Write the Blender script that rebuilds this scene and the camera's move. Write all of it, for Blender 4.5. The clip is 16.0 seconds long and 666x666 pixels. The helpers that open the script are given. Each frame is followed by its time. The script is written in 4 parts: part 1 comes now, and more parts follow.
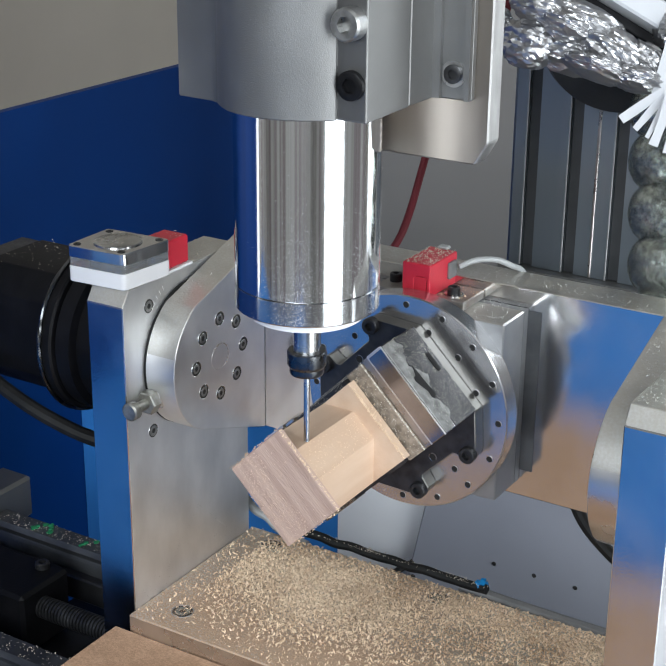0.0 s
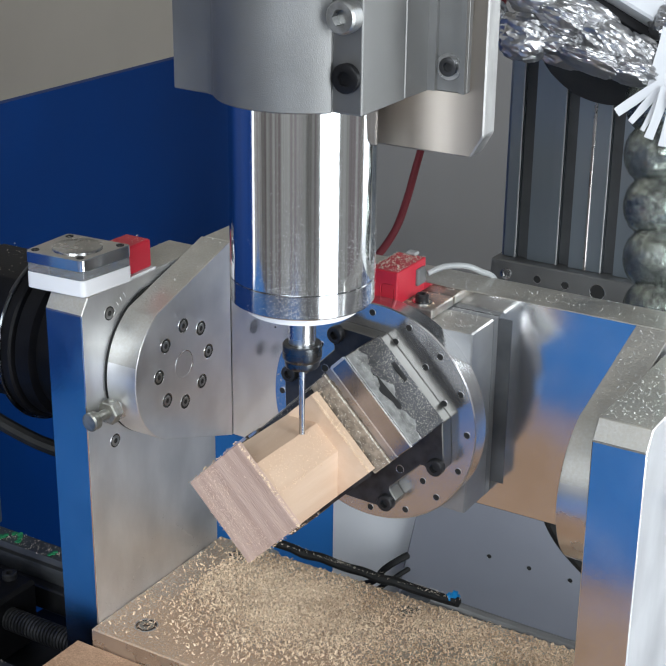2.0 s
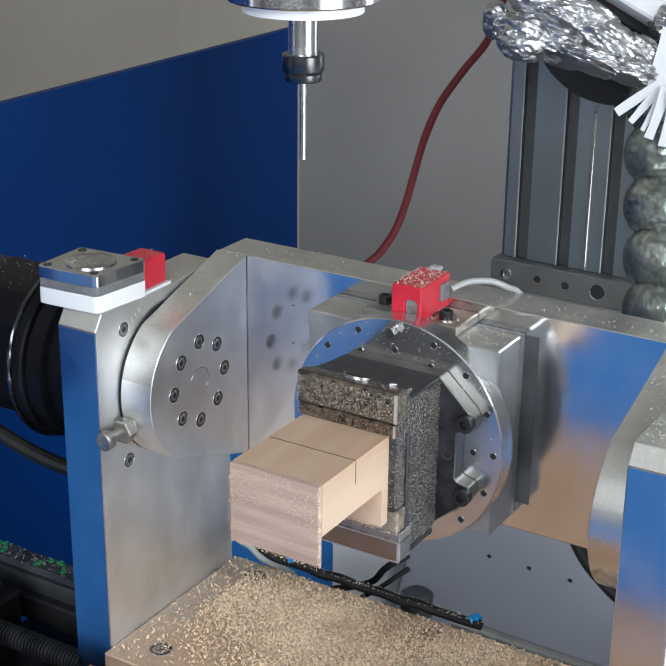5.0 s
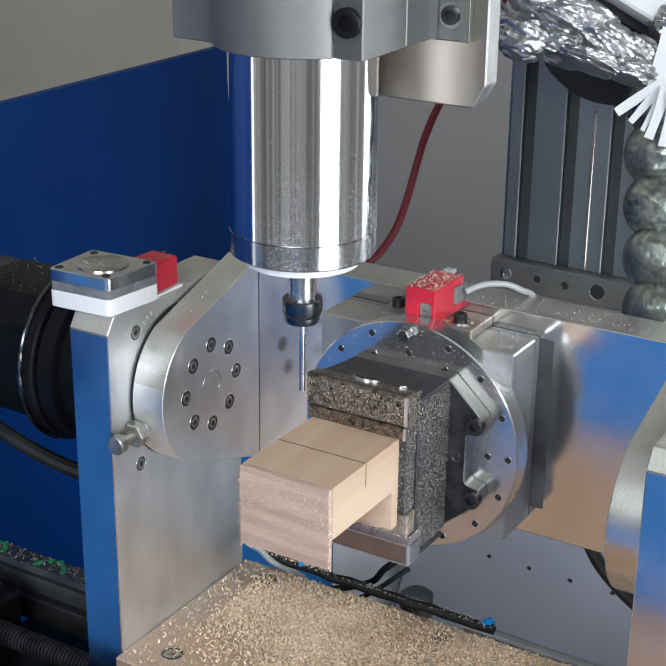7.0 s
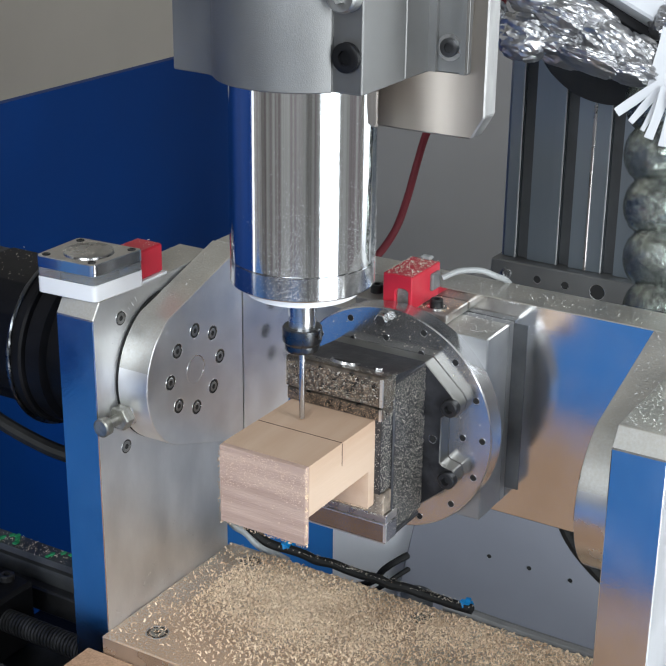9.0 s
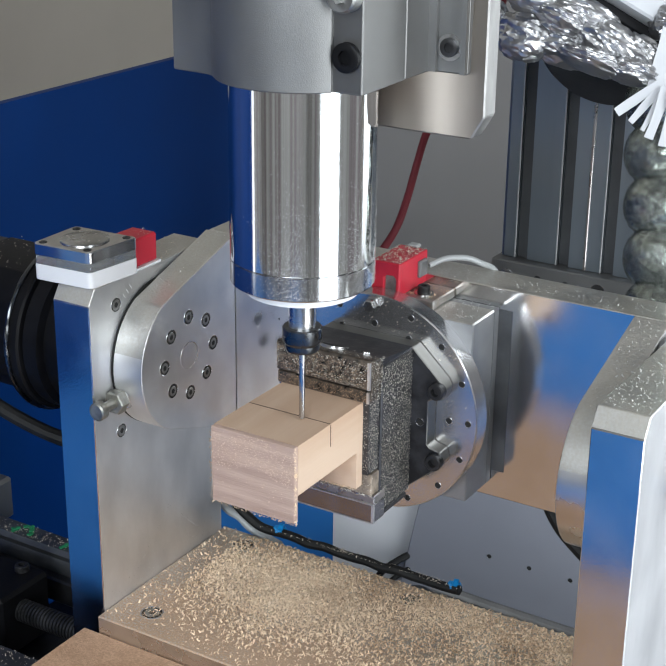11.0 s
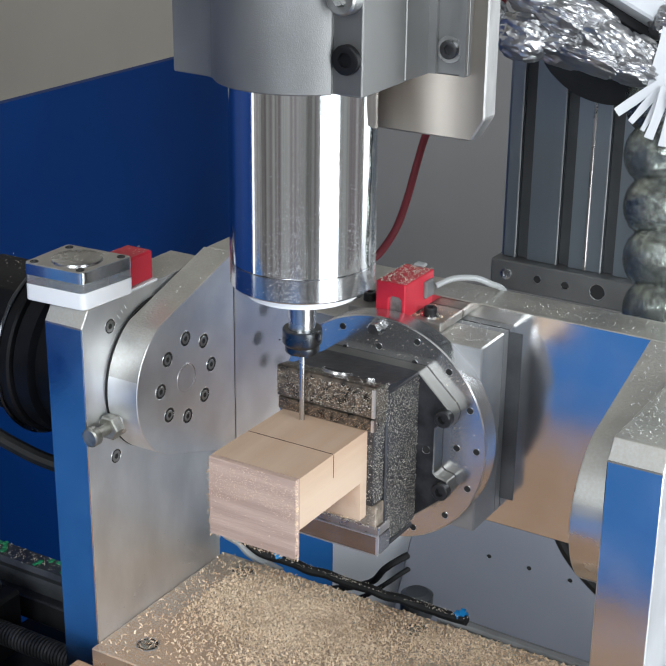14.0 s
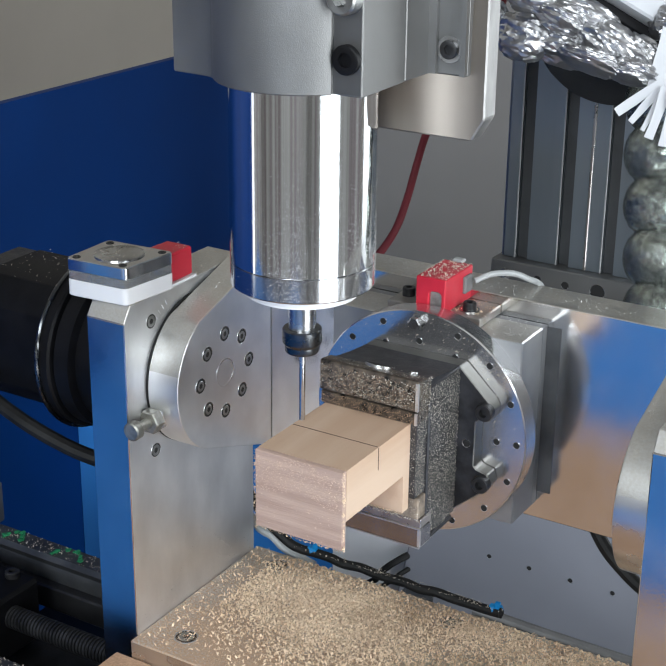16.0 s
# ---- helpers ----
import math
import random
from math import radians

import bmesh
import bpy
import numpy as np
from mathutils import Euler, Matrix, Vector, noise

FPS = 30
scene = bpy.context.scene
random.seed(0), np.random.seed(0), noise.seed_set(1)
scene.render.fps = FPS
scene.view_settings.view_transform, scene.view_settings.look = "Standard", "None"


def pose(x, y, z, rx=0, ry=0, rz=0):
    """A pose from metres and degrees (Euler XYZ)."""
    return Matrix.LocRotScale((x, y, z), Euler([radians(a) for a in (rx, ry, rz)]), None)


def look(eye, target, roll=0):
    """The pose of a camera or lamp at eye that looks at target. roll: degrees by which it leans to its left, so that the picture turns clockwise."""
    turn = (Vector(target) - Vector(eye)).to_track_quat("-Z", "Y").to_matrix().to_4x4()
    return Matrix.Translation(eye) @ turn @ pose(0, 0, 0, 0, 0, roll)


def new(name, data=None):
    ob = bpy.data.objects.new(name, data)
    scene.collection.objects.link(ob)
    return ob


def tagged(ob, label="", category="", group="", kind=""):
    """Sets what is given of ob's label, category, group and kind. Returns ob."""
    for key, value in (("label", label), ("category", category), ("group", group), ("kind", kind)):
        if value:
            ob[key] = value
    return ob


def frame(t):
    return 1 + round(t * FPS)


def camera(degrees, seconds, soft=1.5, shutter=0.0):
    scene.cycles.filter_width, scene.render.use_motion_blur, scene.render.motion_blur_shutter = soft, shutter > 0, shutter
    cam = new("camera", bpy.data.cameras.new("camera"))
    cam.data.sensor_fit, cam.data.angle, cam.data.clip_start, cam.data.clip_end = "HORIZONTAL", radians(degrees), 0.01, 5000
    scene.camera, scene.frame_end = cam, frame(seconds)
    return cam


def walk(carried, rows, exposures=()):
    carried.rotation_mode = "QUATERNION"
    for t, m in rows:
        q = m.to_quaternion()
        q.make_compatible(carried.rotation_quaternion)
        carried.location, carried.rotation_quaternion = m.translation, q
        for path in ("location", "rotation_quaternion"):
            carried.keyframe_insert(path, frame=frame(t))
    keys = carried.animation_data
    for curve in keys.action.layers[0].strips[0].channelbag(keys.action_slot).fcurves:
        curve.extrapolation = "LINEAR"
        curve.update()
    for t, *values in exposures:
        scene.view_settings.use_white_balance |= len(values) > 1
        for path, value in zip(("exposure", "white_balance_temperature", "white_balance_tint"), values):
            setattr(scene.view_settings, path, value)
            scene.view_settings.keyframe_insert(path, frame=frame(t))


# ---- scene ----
DEG = 25.59
EYE, AHEAD, ROLL = Vector((0.3457, -0.5135, 0.3709)), Vector((-0.4806, 0.7975, -0.3646)), 0.666
cam = camera(DEG, 16.0, shutter=0.0)


def aim(yaw, pitch):
    """The standing camera, turned a little to its left (yaw) and up (pitch), in degrees."""
    m = look(EYE, EYE + AHEAD, ROLL)
    return m @ pose(0, 0, 0, pitch, yaw, 0)


walk(cam, [(0, aim(0.18, 0.28)), (0.1, aim(0.18, 0.265)), (0.2, aim(0.165, 0.23)), (0.3, aim(0.15, 0.2)), (0.4, aim(0.13, 0.165)), (0.5, aim(0.107, 0.14)),
           (0.6, aim(0.07, 0.09)), (0.7, aim(0.04, 0.05)), (0.85, aim(0.01, 0.01)), (1.0, aim(0, 0)), (8.0, aim(0, 0)), (16, aim(0, 0))])

# ---- light: daylight from a big window beside the machine and a smaller one in front of it ----
scene.view_settings.exposure = 0.15
world = bpy.data.worlds.new("world")
scene.world = world
world.use_nodes = True
sky = world.node_tree.nodes.new("ShaderNodeTexSky")
sky.sky_type, sky.sun_disc, sky.sun_elevation, sky.sun_rotation = "NISHITA", False, radians(38), radians(80)
world.node_tree.links.new(sky.outputs[0], world.node_tree.nodes["Background"].inputs[0])
world.node_tree.nodes["Background"].inputs[1].default_value = 0.1


def window_light(name, power, sx, sy, eye, target, colour):
    lamp = bpy.data.lights.new(name, "AREA")
    lamp.shape, lamp.size, lamp.size_y, lamp.energy, lamp.color = "RECTANGLE", sx, sy, power, colour
    ob = new(name, lamp)
    ob.matrix_world = look(eye, target)
    return ob


window_light("window_light_door", 46, 0.95, 2.1, (1.79, -0.62, 0.45), (0.0, -0.62, 0.45), (0.885, 0.952, 1.0))
window_light("window_light_rear", 18, 0.85, 1.9, (1.02, 1.51, 0.1), (1.02, 0.0, 0.1), (0.88, 0.95, 1.0))
window_light("window_light_west", 2.5, 0.22, 2.0, (-1.19, -1.15, 0.25), (0.0, -1.15, 0.25), (0.88, 0.95, 1.0))
window_light("window_light_south", 34, 1.0, 1.0, (0.6, -2.09, 1.0), (0.3, 0.0, 0.3), (0.885, 0.952, 1.0))


# ---- materials ----
def material(name, colour, rough=0.5, metal=0.0, vary=0.12, scale=40.0, bump=0.0, bump_scale=200.0, stretch=(1, 1, 1), coat=0.0, second=None, island=0.0, spread=(0.35, 0.65), rough_vary=0.0, transmission=0.0, aniso=0.0):
    mat = bpy.data.materials.new(name)
    mat.use_nodes = True
    nt = mat.node_tree
    b = nt.nodes["Principled BSDF"]
    b.inputs["Roughness"].default_value, b.inputs["Metallic"].default_value = rough, metal
    b.inputs["Coat Weight"].default_value = coat
    b.inputs["Transmission Weight"].default_value = transmission
    b.inputs["Anisotropic"].default_value = aniso
    co = nt.nodes.new("ShaderNodeTexCoord")
    mp = nt.nodes.new("ShaderNodeMapping")
    mp.inputs["Scale"].default_value = stretch
    nt.links.new(co.outputs["Object"], mp.inputs["Vector"])

    def grain(size, detail=6.0):
        n = nt.nodes.new("ShaderNodeTexNoise")
        n.inputs["Scale"].default_value, n.inputs["Detail"].default_value = size, detail
        nt.links.new(mp.outputs[0], n.inputs["Vector"])
        return n

    ramp = nt.nodes.new("ShaderNodeValToRGB")
    a = second or [c * (1 - vary) for c in colour]
    c = colour if second else [min(1, c * (1 + vary)) for c in colour]
    ramp.color_ramp.elements[0].color, ramp.color_ramp.elements[1].color = (*a, 1), (*c, 1)
    ramp.color_ramp.elements[0].position, ramp.color_ramp.elements[1].position = spread
    g1, g2 = grain(scale), grain(scale * 0.13)
    mix = nt.nodes.new("ShaderNodeMath")
    mix.operation = "ADD"
    half = nt.nodes.new("ShaderNodeMath")
    half.operation = "MULTIPLY_ADD"
    half.inputs[1].default_value, half.inputs[2].default_value = 0.45, -0.2
    nt.links.new(g2.outputs[0], half.inputs[0])
    scaled = nt.nodes.new("ShaderNodeMath")
    scaled.operation = "MULTIPLY"
    scaled.inputs[1].default_value = 0.95
    nt.links.new(g1.outputs[0], scaled.inputs[0])
    nt.links.new(scaled.outputs[0], mix.inputs[0])
    nt.links.new(half.outputs[0], mix.inputs[1])
    last = mix.outputs[0]
    if island:
        geo = nt.nodes.new("ShaderNodeNewGeometry")
        add = nt.nodes.new("ShaderNodeMath")
        add.operation = "MULTIPLY_ADD"
        add.inputs[1].default_value = island
        nt.links.new(geo.outputs["Random Per Island"], add.inputs[0])
        nt.links.new(last, add.inputs[2])
        last = add.outputs[0]
    nt.links.new(last, ramp.inputs[0])
    nt.links.new(ramp.outputs[0], b.inputs["Base Color"])
    if rough_vary:
        mr = nt.nodes.new("ShaderNodeMapRange")
        mr.inputs[1].default_value, mr.inputs[2].default_value = 0.3, 0.7
        mr.inputs[3].default_value, mr.inputs[4].default_value = max(0.02, rough - rough_vary), min(1, rough + rough_vary)
        nt.links.new(g1.outputs[0], mr.inputs[0])
        nt.links.new(mr.outputs[0], b.inputs["Roughness"])
    if bump:
        bp = nt.nodes.new("ShaderNodeBump")
        bp.inputs["Strength"].default_value, bp.inputs["Distance"].default_value = min(1, bump), 0.0004
        nt.links.new(grain(bump_scale).outputs[0], bp.inputs["Height"])
        nt.links.new(bp.outputs[0], b.inputs["Normal"])
    return mat


M_ALU = material("milled_aluminium", (0.66, 0.66, 0.66), 0.27, 1.0, 0.08, 60, 0.08, 900, rough_vary=0.07)
M_ALU_POL = material("polished_aluminium", (0.72, 0.72, 0.72), 0.15, 1.0, 0.06, 50, 0.03, 600, rough_vary=0.06)
M_ALU_CAST = material("blasted_aluminium", (0.212, 0.212, 0.209), 0.52, 0.88, 0.1, 30, 0.25, 2500, rough_vary=0.05)
M_SPINDLE = material("ground_spindle_steel", (0.71, 0.715, 0.73), 0.085, 1.0, 0.06, 260, stretch=(1, 1, 0.01), rough_vary=0.04)
M_STEEL = material("bright_steel", (0.55, 0.55, 0.55), 0.25, 1.0, 0.1, 90, rough_vary=0.08)
M_DARK_STEEL = material("black_oxide_steel", (0.035, 0.035, 0.037), 0.42, 0.5, 0.3, 120, 0.3, 900, rough_vary=0.12)
M_VISE = material("dark_vise_steel", (0.06, 0.06, 0.065), 0.40, 0.7, 0.3, 150, 0.3, 700, rough_vary=0.12)
M_JAW = material("ground_jaw_steel", (0.42, 0.39, 0.375), 0.30, 0.9, 0.15, 120, 0.1, 700, rough_vary=0.08)
M_BLACK = material("black_plastic", (0.006, 0.006, 0.007), 0.45, 0.0, 0.3, 80, 0.2, 700)
M_BLACK.node_tree.nodes["Principled BSDF"].inputs["Specular IOR Level"].default_value = 0.14
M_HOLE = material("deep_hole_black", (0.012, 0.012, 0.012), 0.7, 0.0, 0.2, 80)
M_WHITE = material("white_plastic", (0.72, 0.72, 0.73), 0.38, 0.0, 0.03, 40)
M_RED = material("red_switch_plastic", (0.55, 0.020, 0.042), 0.38, 0.0, 0.12, 60, 0.1, 600)
M_BLUE = material("blue_painted_sheet", (0.0013, 0.028, 0.138), 0.45, 0.0, 0.07, 12, 0.05, 90, rough_vary=0.05)
M_BLUE.node_tree.nodes["Principled BSDF"].inputs["Specular IOR Level"].default_value = 0.15
M_APRON = material("bright_blue_painted_apron", (0.035, 0.195, 0.55), 0.5, 0.0, 0.07, 12)
M_APRON.node_tree.nodes["Principled BSDF"].inputs["Specular IOR Level"].default_value = 0.15
M_GREY = material("grey_painted_sheet", (0.215, 0.205, 0.196), 0.5, 0.0, 0.05, 9, 0.04, 200)
M_GREY_BLUE = material("blue_grey_painted_plate", (0.26, 0.27, 0.31), 0.4, 0.0, 0.06, 14, 0.04, 200)
M_PALE = material("pale_grey_sheet", (0.80, 0.81, 0.83), 0.45, 0.0, 0.05, 12)
M_BEIGE = material("beige_wall_paint", (0.46, 0.43, 0.385), 0.75, 0.0, 0.04, 5, 0.1, 160)
M_ROOM = material("panelled_room_wall", (0.44, 0.44, 0.41), 0.8, 0.0, 0.05, 7, stretch=(1, 1, 0.02), second=(0.20, 0.165, 0.165), spread=(0.40, 0.58))
M_FLOOR = material("brown_workshop_floor", (0.24, 0.21, 0.205), 0.6, 0.0, 0.15, 6)
M_WOOD = material("fresh_pale_wood", (0.60, 0.45, 0.335), 0.6, 0.0, 0.2, 70, 0.35, 900, stretch=(1.0, 0.10, 1.0), second=(0.50, 0.345, 0.24))
M_END = material("sawn_end_grain", (0.53, 0.385, 0.315), 0.75, 0.0, 0.2, 150, 1.0, 1300, stretch=(0.16, 1.0, 1.8), second=(0.38, 0.26, 0.21), spread=(0.30, 0.66))
M_CHIP = material("wood_chips", (0.92, 0.73, 0.53), 0.7, 0.0, 0.2, 30, island=0.40, second=(0.50, 0.33, 0.20), spread=(0.35, 0.85))
M_CHIP_GREY = material("fine_wood_dust", (0.66, 0.60, 0.51), 0.75, 0.0, 0.2, 30, island=0.35, second=(0.52, 0.45, 0.36), spread=(0.35, 0.85))
M_MDF = material("dusty_fibreboard", (0.54, 0.335, 0.21), 0.85, 0.0, 0.2, 1000, 1.0, 1800, second=(0.39, 0.235, 0.14))
M_FOIL = material("crumpled_foil", (0.50, 0.50, 0.51), 0.36, 1.0, 0.06, 30, 0.35, 180)
M_PAPER = material("white_paper_strip", (0.47, 0.48, 0.50), 0.7, 0.0, 0.03, 40)
M_RUBBER = material("black_rubber", (0.009, 0.009, 0.009), 0.6, 0.0, 0.3, 120, 0.6, 500)
M_RUBBER.node_tree.nodes["Principled BSDF"].inputs["Specular IOR Level"].default_value = 0.25
M_CABLE_RED = material("red_cable_sheath", (0.12, 0.003, 0.010), 0.65, 0.0, 0.1, 40)
M_CABLE_GREY = material("pale_cable_sheath", (0.34, 0.35, 0.35), 0.4, 0.0, 0.05, 40)
M_TIE = material("blue_nylon", (0.0, 0.20, 0.50), 0.4, 0.0, 0.1, 60)
M_GREEN = material("green_scrap", (0.02, 0.25, 0.10), 0.6, 0.0, 0.1, 60)
M_CLEAR = material("clear_acrylic", (0.85, 0.88, 0.90), 0.06, 0.0, 0.02, 40, transmission=0.85)
M_HOSE = material("clear_hose_plastic", (0.86, 0.90, 0.87), 0.08, 0.0, 0.10, 160, 0.3, 220, transmission=0.97)
M_HOSE.node_tree.nodes["Principled BSDF"].inputs["IOR"].default_value = 1.12
M_HOSE_FILL = material("chips_seen_in_hose", (0.46, 0.48, 0.45), 0.17, 0.85, 0.2, 420, 1.0, 500, second=(0.20, 0.215, 0.20), spread=(0.35, 0.65))
def dusty(name, dust, fine, size, lo, hi, front=0.0):
    """Milled aluminium under a patchy coat of wood dust."""
    mat = material(name, (0.62, 0.62, 0.60), 0.36, 1.0, 0.08, 60, 0.1, 900)
    nt = mat.node_tree
    b = nt.nodes["Principled BSDF"]
    co = nt.nodes.new("ShaderNodeTexCoord")
    coat = nt.nodes.new("ShaderNodeBsdfPrincipled")
    coat.inputs["Roughness"].default_value = 0.85
    speck = nt.nodes.new("ShaderNodeTexNoise")
    speck.inputs["Scale"].default_value, speck.inputs["Detail"].default_value = fine, 5
    drift = nt.nodes.new("ShaderNodeTexNoise")
    drift.inputs["Scale"].default_value, drift.inputs["Detail"].default_value = size, 3
    for n in (speck, drift):
        nt.links.new(co.outputs["Object"], n.inputs["Vector"])
    tone = nt.nodes.new("ShaderNodeValToRGB")
    tone.color_ramp.elements[0].color, tone.color_ramp.elements[1].color = (*[c * 0.7 for c in dust], 1), (*dust, 1)
    nt.links.new(speck.outputs[0], tone.inputs[0])
    nt.links.new(tone.outputs[0], coat.inputs["Base Color"])
    add = nt.nodes.new("ShaderNodeMath")
    add.operation = "ADD"
    nt.links.new(speck.outputs[0], add.inputs[0])
    nt.links.new(drift.outputs[0], add.inputs[1])
    if front:   # the dust has drifted towards the front edge
        sep, drifted, more = nt.nodes.new("ShaderNodeSeparateXYZ"), nt.nodes.new("ShaderNodeMapRange"), nt.nodes.new("ShaderNodeMath")
        nt.links.new(co.outputs["Object"], sep.inputs[0])
        drifted.inputs[1].default_value, drifted.inputs[2].default_value = -0.030, -0.075
        drifted.inputs[3].default_value, drifted.inputs[4].default_value = 0.0, front
        nt.links.new(sep.outputs["Y"], drifted.inputs[0])
        nt.links.new(add.outputs[0], more.inputs[0])
        nt.links.new(drifted.outputs[0], more.inputs[1])
        add = more
    cover = nt.nodes.new("ShaderNodeMapRange")
    cover.inputs[1].default_value, cover.inputs[2].default_value = lo, hi
    nt.links.new(add.outputs[0], cover.inputs[0])
    bp = nt.nodes.new("ShaderNodeBump")
    bp.inputs["Strength"].default_value, bp.inputs["Distance"].default_value = 0.8, 0.0004
    nt.links.new(speck.outputs[0], bp.inputs["Height"])
    nt.links.new(bp.outputs[0], coat.inputs["Normal"])
    mix = nt.nodes.new("ShaderNodeMixShader")
    nt.links.new(cover.outputs[0], mix.inputs[0])
    nt.links.new(b.outputs[0], mix.inputs[1])
    nt.links.new(coat.outputs[0], mix.inputs[2])
    nt.links.new(mix.outputs[0], nt.nodes["Material Output"].inputs["Surface"])
    return mat


M_DUSTY = dusty("dusty_base_aluminium", (0.58, 0.415, 0.29), 900, 16, 0.88, 1.26, front=0.30)
M_DUSTY_TOP = dusty("lightly_dusted_aluminium", (0.50, 0.46, 0.39), 900, 40, 0.72, 1.62)
M_CARRIAGE = material("brushed_dull_aluminium", (0.39, 0.35, 0.31), 0.33, 1.0, 0.12, 45, 0.06, 700, stretch=(1, 1, 0.06), rough_vary=0.06)
M_BLOCK = material("dull_milled_aluminium", (0.32, 0.325, 0.33), 0.50, 0.6, 0.12, 70, 0.12, 900, rough_vary=0.08)
M_NOSE = material("spindle_nose_steel", (0.50, 0.505, 0.52), 0.15, 1.0, 0.08, 260, stretch=(1, 1, 0.02), rough_vary=0.04)
M_SHIM = material("dark_shim_steel", (0.10, 0.103, 0.108), 0.42, 0.5, 0.25, 60, 0.2, 700, rough_vary=0.08)
M_JAW_CHIPPED = material("dust_caked_vise_steel", (0.17, 0.135, 0.105), 0.36, 0.75, 0.3, 420, 0.6, 1300, second=(0.055, 0.05, 0.046), rough_vary=0.12)
M_BRACKET = material("brown_dusted_bracket", (0.40, 0.385, 0.36), 0.42, 0.8, 0.25, 90, 0.3, 900, second=(0.26, 0.20, 0.155), spread=(0.25, 0.5), rough_vary=0.1)
M_CHIP_FINE = material("fine_golden_crumbs", (0.78, 0.60, 0.42), 0.8, 0.0, 0.2, 30, island=0.35, second=(0.52, 0.37, 0.25), spread=(0.35, 0.85))
M_MDF_DUST = material("fine_brown_dust", (0.58, 0.39, 0.255), 0.85, 0.0, 0.2, 30, island=0.35, second=(0.40, 0.265, 0.175), spread=(0.35, 0.85))
M_DROP = material("grey_spindle_dust", (0.75, 0.75, 0.74), 0.5, 0.0, 0.2, 30, island=0.35, second=(0.30, 0.30, 0.31), spread=(0.35, 0.85))
M_UPRIGHT = material("bright_milled_plate", (0.64, 0.645, 0.65), 0.18, 1.0, 0.08, 50, 0.05, 900, rough_vary=0.05)
M_CHIP_END = material("end_grain_crumbs", (0.64, 0.475, 0.37), 0.8, 0.0, 0.2, 30, island=0.35, second=(0.44, 0.305, 0.235), spread=(0.35, 0.85))
M_SIDE = material("satin_milled_plate", (0.76, 0.765, 0.775), 0.45, 1.0, 0.10, 45, 0.10, 900, stretch=(1, 1, 0.5), rough_vary=0.05)


def crinkle(mat, scales, depth):
    """Creases of crumpled foil: cell ridges at several sizes, bent by noise."""
    nt = mat.node_tree
    co, bend, shift = nt.nodes.new("ShaderNodeTexCoord"), nt.nodes.new("ShaderNodeTexNoise"), nt.nodes.new("ShaderNodeVectorMath")
    bend.inputs["Scale"].default_value = 90
    shift.operation = "MULTIPLY_ADD"
    shift.inputs[1].default_value = (0.012, 0.012, 0.012)
    nt.links.new(co.outputs["Object"], bend.inputs["Vector"])
    nt.links.new(bend.outputs["Color"], shift.inputs[0])
    squash = nt.nodes.new("ShaderNodeMapping")   # creases run along the wrap
    squash.inputs["Scale"].default_value = (0.6, 0.6, 1.5)
    nt.links.new(co.outputs["Object"], squash.inputs["Vector"])
    nt.links.new(squash.outputs[0], shift.inputs[2])
    normal = None
    for size, dep in zip(scales, depth):
        cell, bp = nt.nodes.new("ShaderNodeTexVoronoi"), nt.nodes.new("ShaderNodeBump")
        cell.inputs["Scale"].default_value = size
        nt.links.new(shift.outputs[0], cell.inputs["Vector"])
        bp.inputs["Strength"].default_value, bp.inputs["Distance"].default_value = 1.0, dep
        nt.links.new(cell.outputs["Distance"], bp.inputs["Height"])
        if normal:
            nt.links.new(normal, bp.inputs["Normal"])
        normal = bp.outputs[0]
    nt.links.new(normal, nt.nodes["Principled BSDF"].inputs["Normal"])


crinkle(M_FOIL, (110, 300), (0.0004, 0.0001))
M_PENCIL = material("pencil_line", (0.05, 0.03, 0.02), 0.8, 0.0, 0.1, 60)

M_ALU_FINE = material("fine_milled_aluminium", (0.80, 0.80, 0.80), 0.42, 1.0, 0.07, 60, 0.05, 900, rough_vary=0.06)
M_PLATTER = material("turned_aluminium", (0.66, 0.655, 0.66), 0.22, 0.95, 0.06, 60, 0.05, 900, rough_vary=0.05)
M_RAIL = material("dusty_rail_steel", (0.11, 0.115, 0.12), 0.4, 0.8, 0.25, 60, 0.2, 700, rough_vary=0.1)
M_RAIL_BLUE = material("blue_grey_rail_bed", (0.05, 0.10, 0.19), 0.4, 0.2, 0.2, 40)
M_NUT = material("dark_nut_steel", (0.12, 0.125, 0.13), 0.28, 1.0, 0.1, 90, rough_vary=0.05)
M_JAW_DULL = material("dusty_jaw_steel", (0.40, 0.33, 0.26), 0.55, 0.4, 0.3, 300, 0.9, 900, second=(0.20, 0.165, 0.13))
M_JAW_FACE = material("ground_jaw_face", (0.34, 0.325, 0.335), 0.20, 1.0, 0.1, 90, 0.05, 700, rough_vary=0.05)
M_VISE_EDGE = material("milled_base_edge", (0.22, 0.215, 0.20), 0.40, 0.9, 0.12, 90, 0.1, 900, rough_vary=0.08)
M_RECESS_SCREW = material("zinc_screw_head", (0.30, 0.30, 0.295), 0.36, 0.9, 0.2, 300, rough_vary=0.1)
M_EDGE_DULL = material("chipped_plate_edge", (0.30, 0.295, 0.29), 0.45, 0.9, 0.3, 120, 0.4, 500, stretch=(1, 1, 0.3), rough_vary=0.1)
M_VISE_CHIP = material("mixed_fine_chips", (0.76, 0.72, 0.63), 0.75, 0.0, 0.2, 30, island=0.9, second=(0.10, 0.085, 0.065), spread=(0.30, 1.25))
M_RING = material("worn_black_plastic", (0.030, 0.031, 0.033), 0.5, 0.0, 0.2, 60, 0.2, 600)
